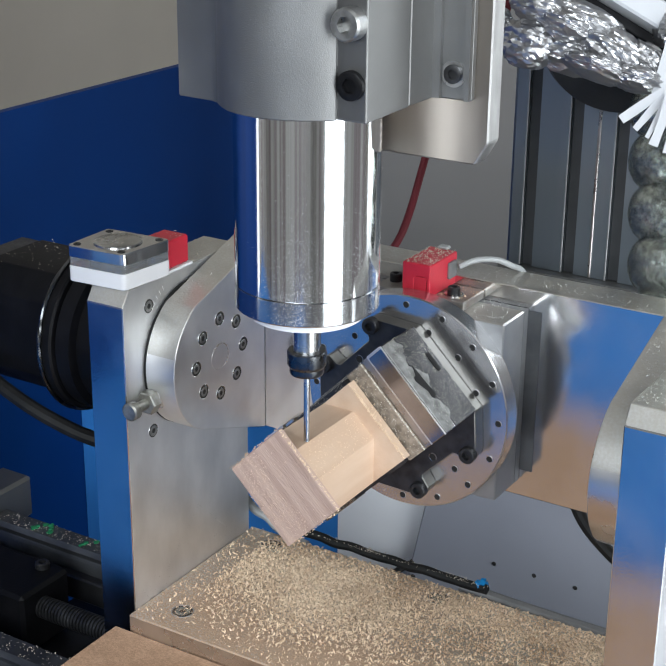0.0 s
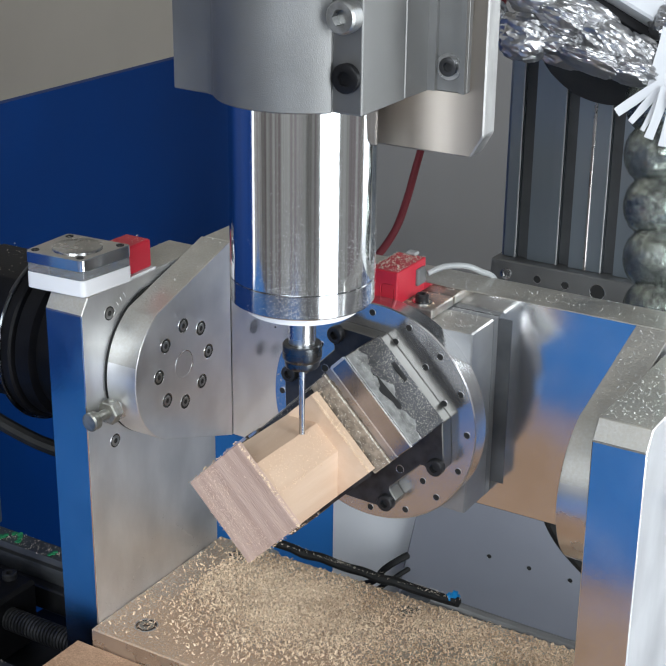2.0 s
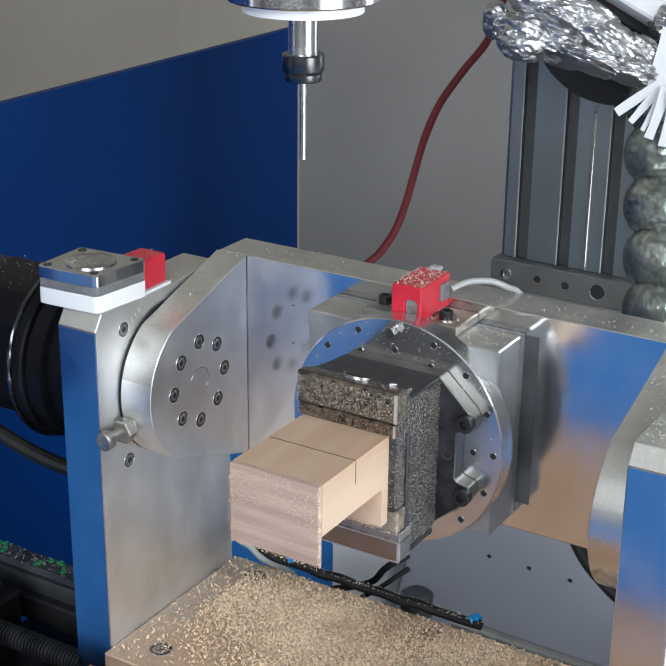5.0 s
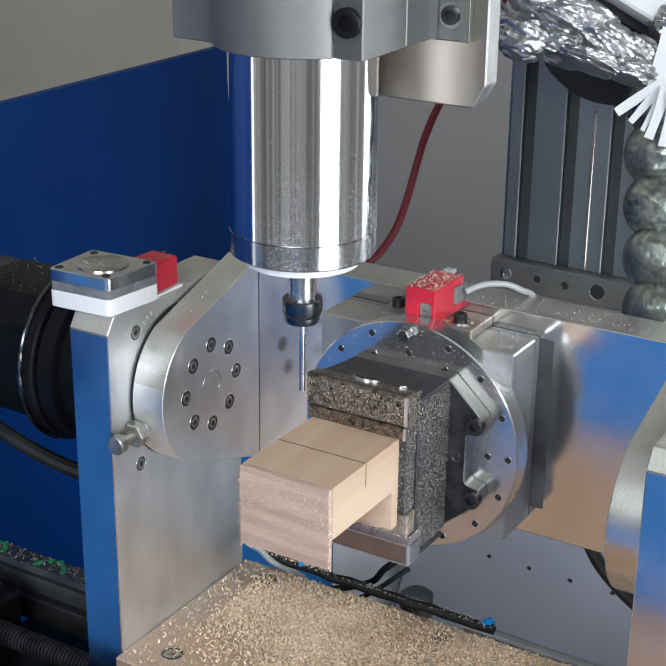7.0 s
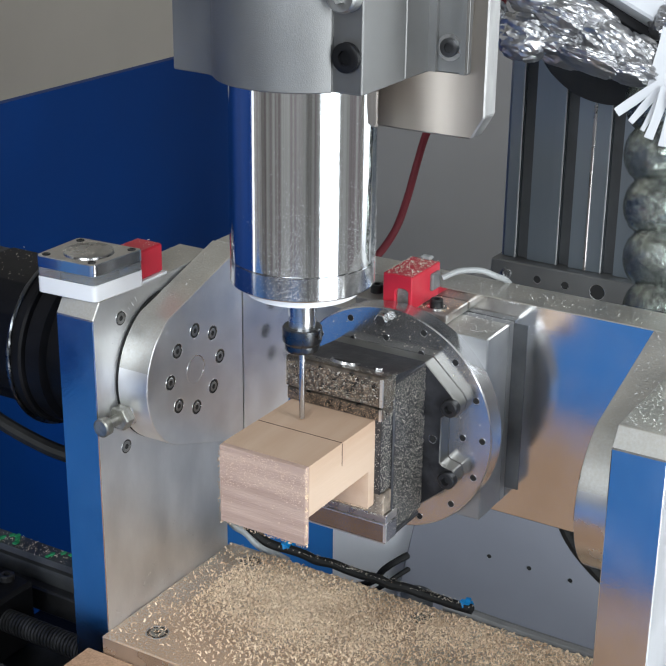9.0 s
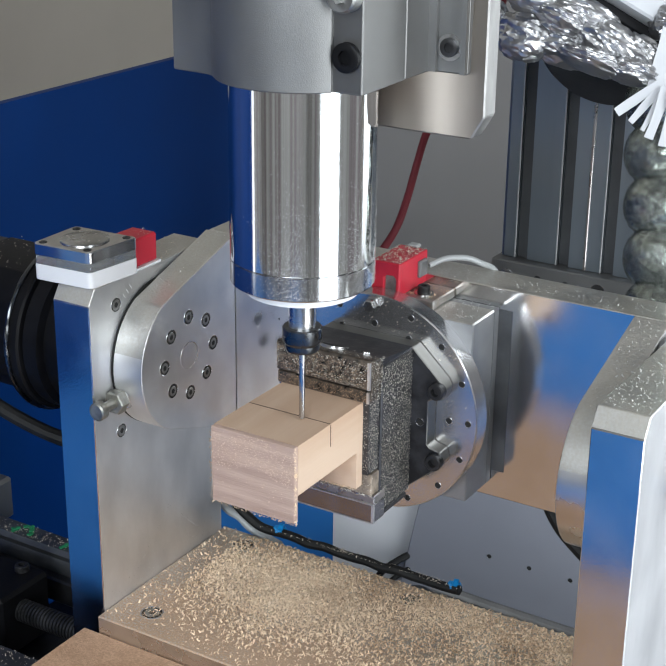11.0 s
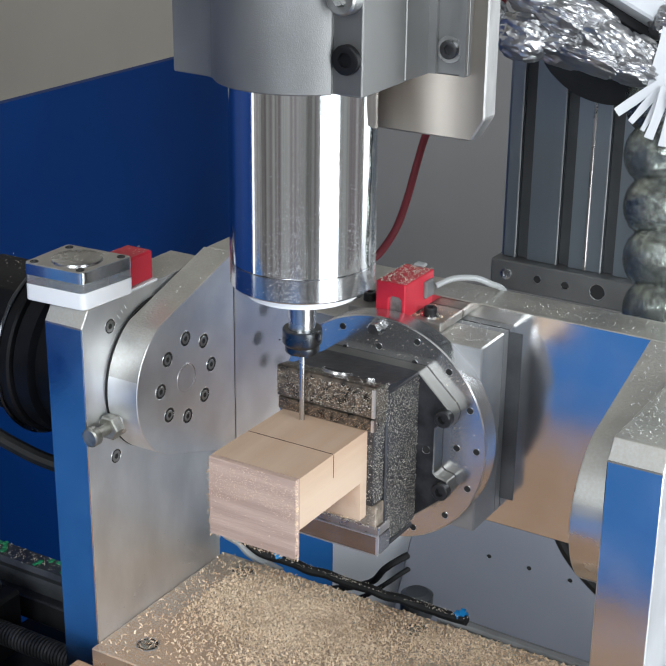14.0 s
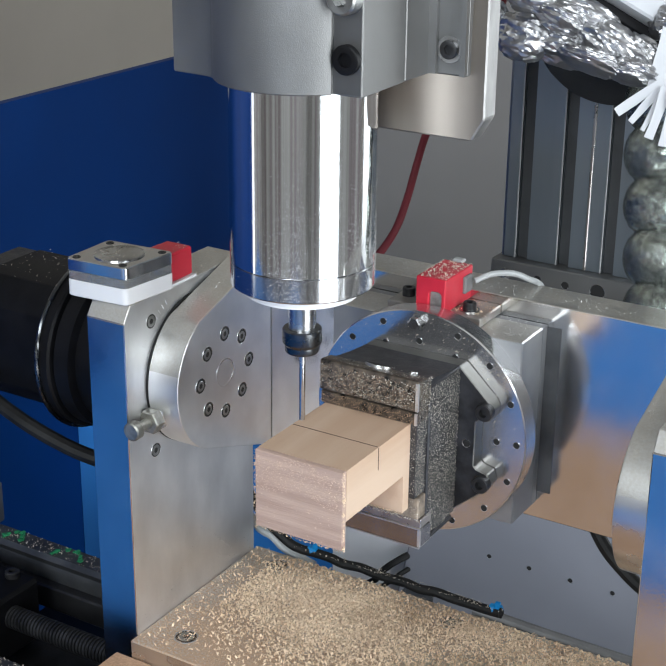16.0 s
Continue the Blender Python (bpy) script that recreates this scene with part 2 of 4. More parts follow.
M_BOLT = material("dusty_zinc_bolt", (0.36, 0.355, 0.32), 0.40, 0.85, 0.25, 300, 0.3, 900, second=(0.24, 0.23, 0.20), rough_vary=0.1)
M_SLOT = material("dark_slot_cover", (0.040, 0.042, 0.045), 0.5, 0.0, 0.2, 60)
M_PAD = material("dusty_silver_pad", (0.36, 0.36, 0.35), 0.5, 0.5, 0.25, 260, 0.9, 900, second=(0.17, 0.17, 0.165))
M_STRIP = material("dark_anodised_strip", (0.16, 0.16, 0.16), 0.45, 0.9, 0.08, 60)
M_CABLE_DARK = material("grey_cable_sleeve", (0.16, 0.16, 0.16), 0.5, 0.0, 0.15, 60)

# ---- mesh helpers ----
def finish(bm, mat, smooth=32):
    me = bpy.data.meshes.new("mesh")
    bmesh.ops.recalc_face_normals(bm, faces=bm.faces)
    for f in bm.faces:
        f.smooth = True
    for e in bm.edges:
        if len(e.link_faces) == 2 and e.calc_face_angle(0) > radians(smooth):
            e.smooth = False
    bm.to_mesh(me)
    bm.free()
    for m in mat if isinstance(mat, (list, tuple)) else [mat]:
        me.materials.append(m)
    return me


def part(name, bm, mat, parent=None, label="", kind="", smooth=32, at=None):
    ob = new(name, finish(bm, mat, smooth))
    ob.parent = parent
    if at is not None:
        ob.matrix_basis = at
    return tagged(ob, label=label, kind=kind)


def thing(name, label, category, at=None, group="", kind=""):
    ob = new(name)
    ob.empty_display_size = 0.02
    if at is not None:
        ob.matrix_basis = at
    return tagged(ob, label=label, category=category, group=group, kind=kind)


def add_box(bm, x0, x1, y0, y1, z0, z1, bevel=0.0, m=None):
    r = bmesh.ops.create_cube(bm, size=1.0)
    vs = r["verts"]
    for v in vs:
        v.co = Vector(((x0 + x1) / 2 + v.co.x * (x1 - x0), (y0 + y1) / 2 + v.co.y * (y1 - y0), (z0 + z1) / 2 + v.co.z * (z1 - z0)))
    if m is not None:
        bmesh.ops.transform(bm, matrix=m, verts=vs)
    if bevel:
        es = list({e for v in vs for e in v.link_edges})
        bmesh.ops.bevel(bm, geom=es, offset=bevel, segments=1, affect="EDGES", clamp_overlap=True)
    return bm


def box(x0, x1, y0, y1, z0, z1, bevel=0.0, m=None):
    return add_box(bmesh.new(), x0, x1, y0, y1, z0, z1, bevel, m)


AXIS = {"x": pose(0, 0, 0, 0, 90, 0), "y": pose(0, 0, 0, -90, 0, 0), "z": Matrix()}


def add_lathe(bm, profile, n=48, axis="z", at=(0, 0, 0)):
    """A turned solid: profile rows of (radius, height along the axis)."""
    m = Matrix.Translation(at) @ AXIS[axis]
    rings = []
    for r, h in profile:
        rings.append([bm.verts.new(m @ Vector((r * math.cos(2 * math.pi * i / n), r * math.sin(2 * math.pi * i / n), h))) for i in range(n)])
    for a, b in zip(rings, rings[1:]):
        for i in range(n):
            bm.faces.new((a[i], a[(i + 1) % n], b[(i + 1) % n], b[i]))
    bm.faces.new(rings[0][::-1])
    bm.faces.new(rings[-1])
    return bm


def lathe(profile, n=48, axis="z", at=(0, 0, 0)):
    return add_lathe(bmesh.new(), profile, n, axis, at)


def add_prism(bm, outline, a, b, axis="x", bevel=0.0):
    """An outline drawn out from a to b along an axis; outline rows are the two other axes in order."""
    def place(p, h):
        u, v = p
        return {"x": (h, u, v), "y": (u, h, v), "z": (u, v, h)}[axis]
    lo = [bm.verts.new(place(p, a)) for p in outline]
    hi = [bm.verts.new(place(p, b)) for p in outline]
    n = len(outline)
    fs = [bm.faces.new(lo), bm.faces.new(hi[::-1])]
    fs += [bm.faces.new((lo[i], hi[i], hi[(i + 1) % n], lo[(i + 1) % n])) for i in range(n)]
    bmesh.ops.recalc_face_normals(bm, faces=fs)
    if bevel:
        es = [e for e in {e for f in fs for e in f.edges} if e.calc_face_angle(0) > radians(25)]
        bmesh.ops.bevel(bm, geom=es, offset=bevel, segments=1, affect="EDGES", clamp_overlap=True)
    return bm


def prism(outline, a, b, axis="x", bevel=0.0):
    return add_prism(bmesh.new(), outline, a, b, axis, bevel)


def arc(cx, cy, r, a0, a1, n):
    return [(cx + r * math.cos(radians(a0 + (a1 - a0) * i / n)), cy + r * math.sin(radians(a0 + (a1 - a0) * i / n))) for i in range(n + 1)]


def add_tube(bm, points, radius, n=10):
    """A round cable through points, smoothed between them."""
    pts = [Vector(p) for p in points]
    path = []
    for i in range(len(pts) - 1):
        p0, p1, p2, p3 = pts[max(i - 1, 0)], pts[i], pts[i + 1], pts[min(i + 2, len(pts) - 1)]
        for k in range(6):
            t = k / 6
            path.append(0.5 * ((2 * p1) + (p2 - p0) * t + (2 * p0 - 5 * p1 + 4 * p2 - p3) * t * t + (3 * p1 - p0 - 3 * p2 + p3) * t ** 3))
    path.append(pts[-1])
    rings = []
    for i, p in enumerate(path):
        d = (path[min(i + 1, len(path) - 1)] - path[max(i - 1, 0)]).normalized()
        s = d.cross(Vector((0.3, 0.2, 1))).normalized()
        u = s.cross(d)
        rings.append([bm.verts.new(p + radius * (s * math.cos(2 * math.pi * k / n) + u * math.sin(2 * math.pi * k / n))) for k in range(n)])
    for a, b in zip(rings, rings[1:]):
        for k in range(n):
            bm.faces.new((a[k], a[(k + 1) % n], b[(k + 1) % n], b[k]))
    bm.faces.new(rings[0][::-1])
    bm.faces.new(rings[-1])
    return bm


def tube(points, radius, n=10):
    return add_tube(bmesh.new(), points, radius, n)


def turned(d):
    """The turn that takes the z axis to the way d."""
    return Vector(d).to_track_quat("Z", "Y").to_matrix().to_4x4()


def socket_screw(r=0.0035, h=0.0035):
    """Head of a socket screw, its foot at the origin, pointing up z, with a six-sided recess."""
    bm = bmesh.new()
    n = 24
    prof = [(r, 0), (r, h * 0.86), (r * 0.88, h)]
    rings = [[bm.verts.new((q * math.cos(2 * math.pi * i / n), q * math.sin(2 * math.pi * i / n), z)) for i in range(n)] for q, z in prof]
    hexa = [[bm.verts.new((r * 0.52 * math.cos(2 * math.pi * (i // 4 * 4 + (i % 4) * 1.0) / n) * (1 if i % 4 == 0 else 0.93), r * 0.52 * math.sin(2 * math.pi * i / n) * (1 if i % 4 == 0 else 0.93), z)) for i in range(n)] for z in (h, h * 0.35)]
    rings += hexa
    for a, b in zip(rings, rings[1:]):
        for i in range(n):
            bm.faces.new((a[i], a[(i + 1) % n], b[(i + 1) % n], b[i]))
    bm.faces.new(rings[-1])
    bm.faces.new(rings[0][::-1])
    return bm


SCREW_MESH = {}


def screw(name, parent, at, way, r=0.0035, h=0.0035, mat=None, label=""):
    """A socket screw as a part; alike screws share one mesh."""
    mat = mat or M_DARK_STEEL
    key = (round(r, 5), round(h, 5), mat.name)
    if key not in SCREW_MESH:
        SCREW_MESH[key] = finish(socket_screw(r, h), mat)
    ob = new(name, SCREW_MESH[key])
    ob.parent = parent
    ob.matrix_basis = Matrix.Translation(at) @ turned(way)
    return tagged(ob, label=label)


HOLE_MESH = {}


def hole(parent, at, way, r=0.0016, mat=None, name="bolt_hole"):
    """A drilled hole: a dark recessed cup with a fine bright rim."""
    key = round(r, 5)
    if key not in HOLE_MESH:
        bm = bmesh.new()
        n = 18
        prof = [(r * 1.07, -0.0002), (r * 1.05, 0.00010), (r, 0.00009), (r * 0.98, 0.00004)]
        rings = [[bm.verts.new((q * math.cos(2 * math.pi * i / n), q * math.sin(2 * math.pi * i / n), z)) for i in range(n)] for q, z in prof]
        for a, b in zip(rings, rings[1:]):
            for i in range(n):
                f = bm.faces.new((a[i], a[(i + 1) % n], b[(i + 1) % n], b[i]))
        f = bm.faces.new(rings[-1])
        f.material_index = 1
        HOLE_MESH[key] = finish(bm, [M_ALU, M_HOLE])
    ob = new(name, HOLE_MESH[key])
    ob.parent = parent
    ob.matrix_basis = Matrix.Translation(at) @ turned(way)
    return ob


# ---- the room and the machine's housing ----
def setting(name, bm, mat, label, category="wall"):
    return tagged(part(name, bm, mat), label=label, category=category, kind="structure")


def wall_with_window(name, axis, at, a0, a1, z0, z1, w0, w1, v0, v1, thick, mat=None):
    bm = bmesh.new()
    for p0, p1, q0, q1 in ((a0, w0, z0, z1), (w1, a1, z0, z1), (w0, w1, z0, v0), (w0, w1, v1, z1)):
        if axis == "x":
            add_box(bm, at, at + thick, p0, p1, q0, q1)
        else:
            add_box(bm, p0, p1, at, at + thick, q0, q1)
    return setting(name, bm, mat or M_ROOM, "painted workshop wall with a window opening")


setting("floor", box(-1.3, 1.9, -2.2, 1.7, -0.95, -0.9), M_FLOOR, "brown workshop floor", "floor")
setting("ceiling", box(-1.3, 1.9, -2.2, 1.7, 1.8, 1.85), M_ROOM, "pale painted workshop ceiling", "ceiling")
setting("wall_west", box(-1.3, -1.2, -0.35, 1.52, -0.9, 1.8), M_BEIGE, "beige painted workshop wall")
wall_with_window("wall_southwest", "x", -1.3, -2.1, -0.35, -0.9, 1.8, -1.27, -1.03, -0.76, 1.26, 0.1)
wall_with_window("wall_north", "y", 1.52, -1.3, 1.9, -0.9, 1.8, 0.58, 1.46, -0.88, 1.06, 0.1, M_BEIGE)
wall_with_window("wall_east", "x", 1.8, -2.1, 1.52, -0.9, 1.8, -1.15, -0.1, -0.88, 1.4, 0.1)
wall_with_window("wall_south", "y", -2.2, -1.3, 1.9, -0.9, 1.8, 0.1, 1.1, 0.5, 1.5, 0.1)

# the machine's sheet-metal housing, fixed
housing = thing("machine_housing", "blue and grey painted sheet-metal machine housing", "machine housing", kind="structure")
part("side_sheet", prism([(-0.40, -0.5), (0.497, -0.5), (0.497, 0.168), (0.110, 0.168), (0.040, 0.30), (-0.40, 0.30)], -0.306, -0.30, "x"), M_BLUE, housing, "blue painted side sheet")
part("front_apron", box(-0.44, 0.35, -0.68, -0.130, -0.047, -0.040), M_APRON, housing, "blue painted apron in front of the table")
part("back_sheet", box(-0.30, 0.22, 0.50, 0.506, -0.5, 0.9), M_GREY, housing, "grey painted back sheet")
part("bed_tray", box(-0.2995, 0.32, -0.56, 0.4995, -0.205, -0.20), M_BLACK, housing, "dark tray under the table")
part("side_tray", box(0.325, 1.0, -0.30, 1.25, -0.235, -0.23), M_WHITE, housing, "white painted side tray")
part("blue_lower_sheet", box(-0.2995, -0.0862, 0.2062, 0.2110, -0.1995, -0.02), M_APRON, housing, "blue painted lower sheet")
part("pale_lower_sheet", prism([(-0.0861, -0.1995), (-0.0505, -0.1995), (-0.0075, 0.0), (-0.0861, 0.0)], 0.2060, 0.2110, "y"), M_PALE, housing, "pale grey lower sheet")
pier = part("rear_plate", prism([(-0.0500, -0.1995), (0.27, -0.1995), (0.27, 0.03), (-0.0050, 0.03)], 0.200, 0.215, "y", 0.001), M_GREY_BLUE, housing, "blue-grey plate with a row of holes")
for k in range(6):
    hole(pier, (0.0277 + 0.0262 * k, 0.1998, -0.0762), (0, -1, 0), 0.0014)


part("rear_cable", tube([(-0.075, 0.185, -0.125), (-0.0491, 0.19, -0.1142), (-0.0387, 0.19, -0.1011), (-0.0310, 0.196, -0.0945), (-0.0250, 0.207, -0.0920)], 0.0022), M_RUBBER, housing, "black cable behind the table")
part("rear_cable", tube([(-0.060, 0.180, -0.128), (-0.0460, 0.183, -0.1180), (-0.0350, 0.184, -0.1080), (-0.0290, 0.196, -0.1035), (-0.0240, 0.207, -0.1010)], 0.0016), M_RUBBER, housing, "black cable behind the table")
part("connector", lathe([(0.007, 0.0), (0.010, 0.002), (0.010, 0.016), (0.007, 0.018)], 24, "z", (-0.006, 0.172, -0.115)), M_RAIL, housing, "dark round connector")
part("connector_stem", lathe([(0.005, 0.0), (0.005, 0.0845)], 16, "z", (-0.006, 0.172, -0.1995)), M_BLACK, housing)


# ---- the column with its slotted profile ----
def column():
    col = thing("machine_column", "grey aluminium profile column with vertical slots", "machine column", kind="structure")
    x0, x1, yf, yb = 0.0600, 0.1380, 0.12, 0.26
    # slotted outline in plan: slots open to the front
    out = [(x0, yb), (x0, yf + 0.002), (x0 + 0.002, yf)]
    for c in (0.0113, 0.0330, 0.0557):
        u = x0 + c + 0.0
        out += [(u - 0.003, yf), (u - 0.003, yf + 0.0018), (u - 0.006, yf + 0.0018), (u - 0.006, yf + 0.014), (u + 0.006, yf + 0.014), (u + 0.006, yf + 0.0018), (u + 0.003, yf + 0.0018), (u + 0.003, yf)]
    out += [(x1 - 0.002, yf), (x1, yf + 0.002), (x1, yb)]
    part("profile", prism(out, 0.1435, 0.75, "z"), M_COLUMN, col, "grey slotted aluminium profile")
    for c in (0.0443,):
        part("groove_strip", box(x0 + c - 0.0007, x0 + c + 0.0007, yf - 0.0010, yf + 0.001, 0.1435, 0.75, 0.0003), M_JAW, col)
    for c in (0.0113, 0.0330, 0.0557):
        part("slot_lip", box(x0 + c - 0.0038, x0 + c - 0.0030, yf - 0.0008, yf + 0.001, 0.1435, 0.75, 0.0002), M_BLOCK, col)
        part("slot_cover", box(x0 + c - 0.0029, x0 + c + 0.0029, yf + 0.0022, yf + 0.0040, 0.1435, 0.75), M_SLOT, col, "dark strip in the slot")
    foot = part("foot_plate", box(x0 - 0.002, x1 + 0.004, yf - 0.006, yb, 0.1285, 0.1432, 0.0006), M_ALU_CAST, col, "dull metal foot plate with screws")
    part("stand", box(x0 + 0.004, x1 - 0.004, 0.2155, yb, -0.1995, 0.1284), M_GREY, col, "grey stand under the column")
    screw("screw", foot, (0.0665, yf - 0.006, 0.1365), (0, -1, 0), 0.0028, 0.001, M_STEEL)
    hole(foot, (0.083, yf - 0.0061, 0.1365), (0, -1, 0), 0.0019)
    hole(foot, (0.0975, yf - 0.0061, 0.1362), (0, -1, 0), 0.0019)
    hole(foot, (0.114, yf - 0.0061, 0.1360), (0, -1, 0), 0.0038)


M_COLUMN = material("anodised_profile", (0.25, 0.285, 0.315), 0.38, 0.85, 0.06, 40, 0.03, 500, stretch=(1, 1, 0.1))
column()

# ---- loose chips and dust ----
def chips(name, parent, spots, mat, label, size=0.0013, thick=0.6):
    """Many small curled shavings at spots (place, up, scale), in one mesh."""
    rng = random.Random(len(spots) * 7 + len(name))
    verts, faces = [], []
    for p, up, k in spots:
        turn = Matrix.Rotation(rng.uniform(0, 6.283), 3, "Z") @ Matrix.Rotation(rng.uniform(-0.5, 0.5), 3, "X") @ Matrix.Rotation(rng.uniform(-0.4, 0.4), 3, "Y")
        m = turned(up).to_3x3() @ turn
        l, w, c = size * k * rng.uniform(0.7, 1.5), size * k * rng.uniform(0.2, 0.4), size * k * rng.uniform(0.12, 0.5)
        lift = size * k * rng.uniform(0.12, 0.6)
        n = len(verts)
        for u, h in ((-l / 2, 0.0), (-l / 6, c), (l / 6, c), (l / 2, 0.0)):
            for v in (-w / 2, w / 2):
                q = m @ Vector((u, v, h))
                verts.append(Vector(p) + q + Vector(up) * lift)
        faces += [(n, n + 1, n + 3, n + 2), (n + 2, n + 3, n + 5, n + 4), (n + 4, n + 5, n + 7, n + 6)]
    me = bpy.data.meshes.new("chips")
    me.from_pydata([tuple(v) for v in verts], [], faces)
    me.materials.append(mat)
    ob = new(name, me)
    ob.parent = parent
    return tagged(ob, label=label, kind="stuff")


def spread(n, o, u, v, up, seed, lo=0.5, hi=1.2, weight=None):
    """n spots over the patch o + a u + b v, kept where weight(a, b) allows."""
    rng = random.Random(seed)
    o, u, v = Vector(o), Vector(u), Vector(v)
    out = []
    while len(out) < n:
        a, b = rng.random(), rng.random()
        if weight is None or rng.random() < weight(a, b):
            out.append((o + u * a + v * b, up, rng.uniform(lo, hi)))
    return out


# ---- the cross slide that carries the table ----
slide = thing("cross_slide", "dark cross slide with steel rails and a ball screw", "machine slide")
rail_out = [(0.0040, -0.060), (0.0040, -0.0560), (0.0060, -0.0520), (0.0040, -0.0480), (0.0055, -0.0450), (0.0175, -0.0450), (0.0190, -0.0480), (0.0170, -0.0520), (0.0190, -0.0560), (0.0190, -0.060)]
part("guide_rail", prism(rail_out, -0.225, 0.30, "x"), M_RAIL, slide, "dusty steel guide rail")
part("rail_bed", box(-0.2500, 0.32, -0.0020, 0.0260, -0.0750, -0.0602, 0.001), M_DARK_STEEL, slide)
part("guide_rail", prism([(y - 0.0985, z - 0.002) for y, z in rail_out], -0.225, 0.30, "x"), M_RAIL, slide, "dusty steel guide rail")
part("rail_bed", box(-0.2500, 0.32, -0.1050, -0.0740, -0.0780, -0.0622, 0.001), M_RAIL_BLUE, slide, "blue-grey rail bed")
part("end_block", box(-0.2500, -0.2260, 0.0020, 0.0420, -0.0600, -0.0330, 0.002), M_ALU_CAST, slide, "dull metal end block")
carrier = part("bearing_housing", box(-0.2200, -0.1450, -0.0560, -0.0180, -0.0800, -0.0430, 0.002), M_BLACK, slide, "black bearing housing")
screw("housing_screw", carrier, (-0.158, -0.025, -0.043), (0, 0, 1), 0.0040, 0.0035)
screw("housing_screw", carrier, (-0.1749, -0.0561, -0.0550), (0, -1, 0), 0.0045, 0.0025)
part("cross_plate", box(-0.2500, 0.30, -0.0735, -0.0025, -0.0950, -0.0850), M_DARK_STEEL, slide)
ballscrew = bmesh.new()
prof = []
for k in range(120):
    x = k * 0.0022
    prof += [(0.0062, x), (0.0062, x + 0.0011), (0.0052, x + 0.0013), (0.0052, x + 0.0020)]
add_lathe(ballscrew, prof, 18, "x", (-0.1450, -0.0400, -0.0560))
part("ball_screw", ballscrew, M_DARK_STEEL, slide, "greasy steel ball screw")
chips("sawdust", slide, spread(420, (-0.222, 0.005, -0.0448), (0.16, 0, 0), (0, 0.012, 0), (0, 0, 1), 3, 0.4, 1.0) + spread(260, (-0.222, -0.093, -0.047), (0.16, 0, 0), (0, 0.012, 0), (0, 0, 1), 4, 0.4, 1.0), M_CHIP_GREY, "fine chips on the rails")
for n, x, c in ((14, -0.188, 0.006), (12, -0.148, 0.010)):
    scrap = bmesh.new()
    for k in range(n):
        add_box(scrap, -0.0013, 0.0013, -0.0009, 0.0009, 0, 0.0006, m=pose(x + c * math.sin(k * 2.3), 0.011 + 0.004 * math.cos(k * 1.7), -0.0448 + 0.0001 * k, 0, 0, 40 * k))
    part("green_scrap", scrap, M_GREEN, slide, "small green plastic scrap", kind="stuff")

# ---- the table that slides to and fro, with its two uprights and the tilting cradle ----
AX_Y, AX_Z = -0.0373, 0.1160   # the tilt axis, along x
CX, CZ = 0.0928, 0.1145        # the turntable's axis, along y
FACE = -0.0340                 # the turntable's face
table = thing("trunnion_table", "milled aluminium trunnion table dusted with wood chips", "rotary table")
base = part("base_plate", box(-0.0197, 0.2094, -0.0905, 0.0115, -0.0150, 0.0, 0.0006), M_DUSTY, table, "aluminium base plate dusted with wood chips")
base.data.materials.append(M_ALU)
for f in base.data.polygons:   # bare metal edges
    f.material_index = 0 if f.normal.z > 0.5 else 1
part("fibreboard", box(-0.0280, 0.2094, -0.2600, -0.0906, -0.0260, -0.0085, 0.0006), M_MDF, table, "brown fibreboard covered with fine dust")
for x, y in ((0.0, 0.0), (0.0966, 0.0), (0.0, -0.0749), (0.1932, 0.0), (0.0966, -0.0749), (0.1932, -0.0749)):
    bm = bmesh.new()
    n = 32
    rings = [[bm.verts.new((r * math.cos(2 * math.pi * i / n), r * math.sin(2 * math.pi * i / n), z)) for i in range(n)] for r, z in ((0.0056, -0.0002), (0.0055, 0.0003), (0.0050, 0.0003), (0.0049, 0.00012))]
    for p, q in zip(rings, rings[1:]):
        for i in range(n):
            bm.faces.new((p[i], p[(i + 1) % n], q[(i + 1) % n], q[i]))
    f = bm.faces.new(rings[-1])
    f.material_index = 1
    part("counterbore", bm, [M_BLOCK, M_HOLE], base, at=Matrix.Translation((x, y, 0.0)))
    screw("base_screw", base, (x, y, -0.0024), (0, 0, 1), 0.0036, 0.0030, M_BOLT)

UP = [(-0.0853, -0.0300), (-0.0853, 0.1505), (-0.0806, 0.1578), (0.0020, 0.1578), (0.0090, 0.1515), (0.0090, -0.0300)]
left_up = part("upright", prism(UP, -0.0398, -0.0198, "x", 0.0004), M_UPRIGHT, table, "milled aluminium upright", smooth=8)
right_up = part("upright", prism([(y, z + (0.0015 if z > 0 else 0)) for y, z in UP], 0.2095, 0.2295, "x", 0.0004), M_UPRIGHT, table, "milled aluminium upright dusted with chips", smooth=8)
for plate in (left_up, right_up):   # satin sides, bright edges
    plate.data.materials.append(M_SIDE)
    for f in plate.data.polygons:
        f.material_index = 1 if abs(f.normal.x) > 0.9 else 0
for y, z in ((-0.0671, 0.1464), (-0.0671, 0.0855)):
    hole(left_up, (-0.0197, y, z), (1, 0, 0), 0.0032)
    screw("set_screw", left_up, (-0.0200, y, z), (1, 0, 0), 0.0026, 0.0005, M_RECESS_SCREW)
# fine scale marks beside the tilt joint
for k in range(9):
    a = radians(150 - 4 * k)
    part("scale_mark", box(-0.0012, 0.0012, -0.00012, 0.00012, 0, 0.00012), M_WHITE, left_up, at=Matrix.Translation((-0.0198, AX_Y + 0.0405 * math.cos(a), AX_Z + 0.0405 * math.sin(a))) @ Matrix(((0, 0, 1, 0), (math.cos(a), -math.sin(a), 0, 0), (math.sin(a), math.cos(a), 0, 0), (0, 0, 0, 1))))
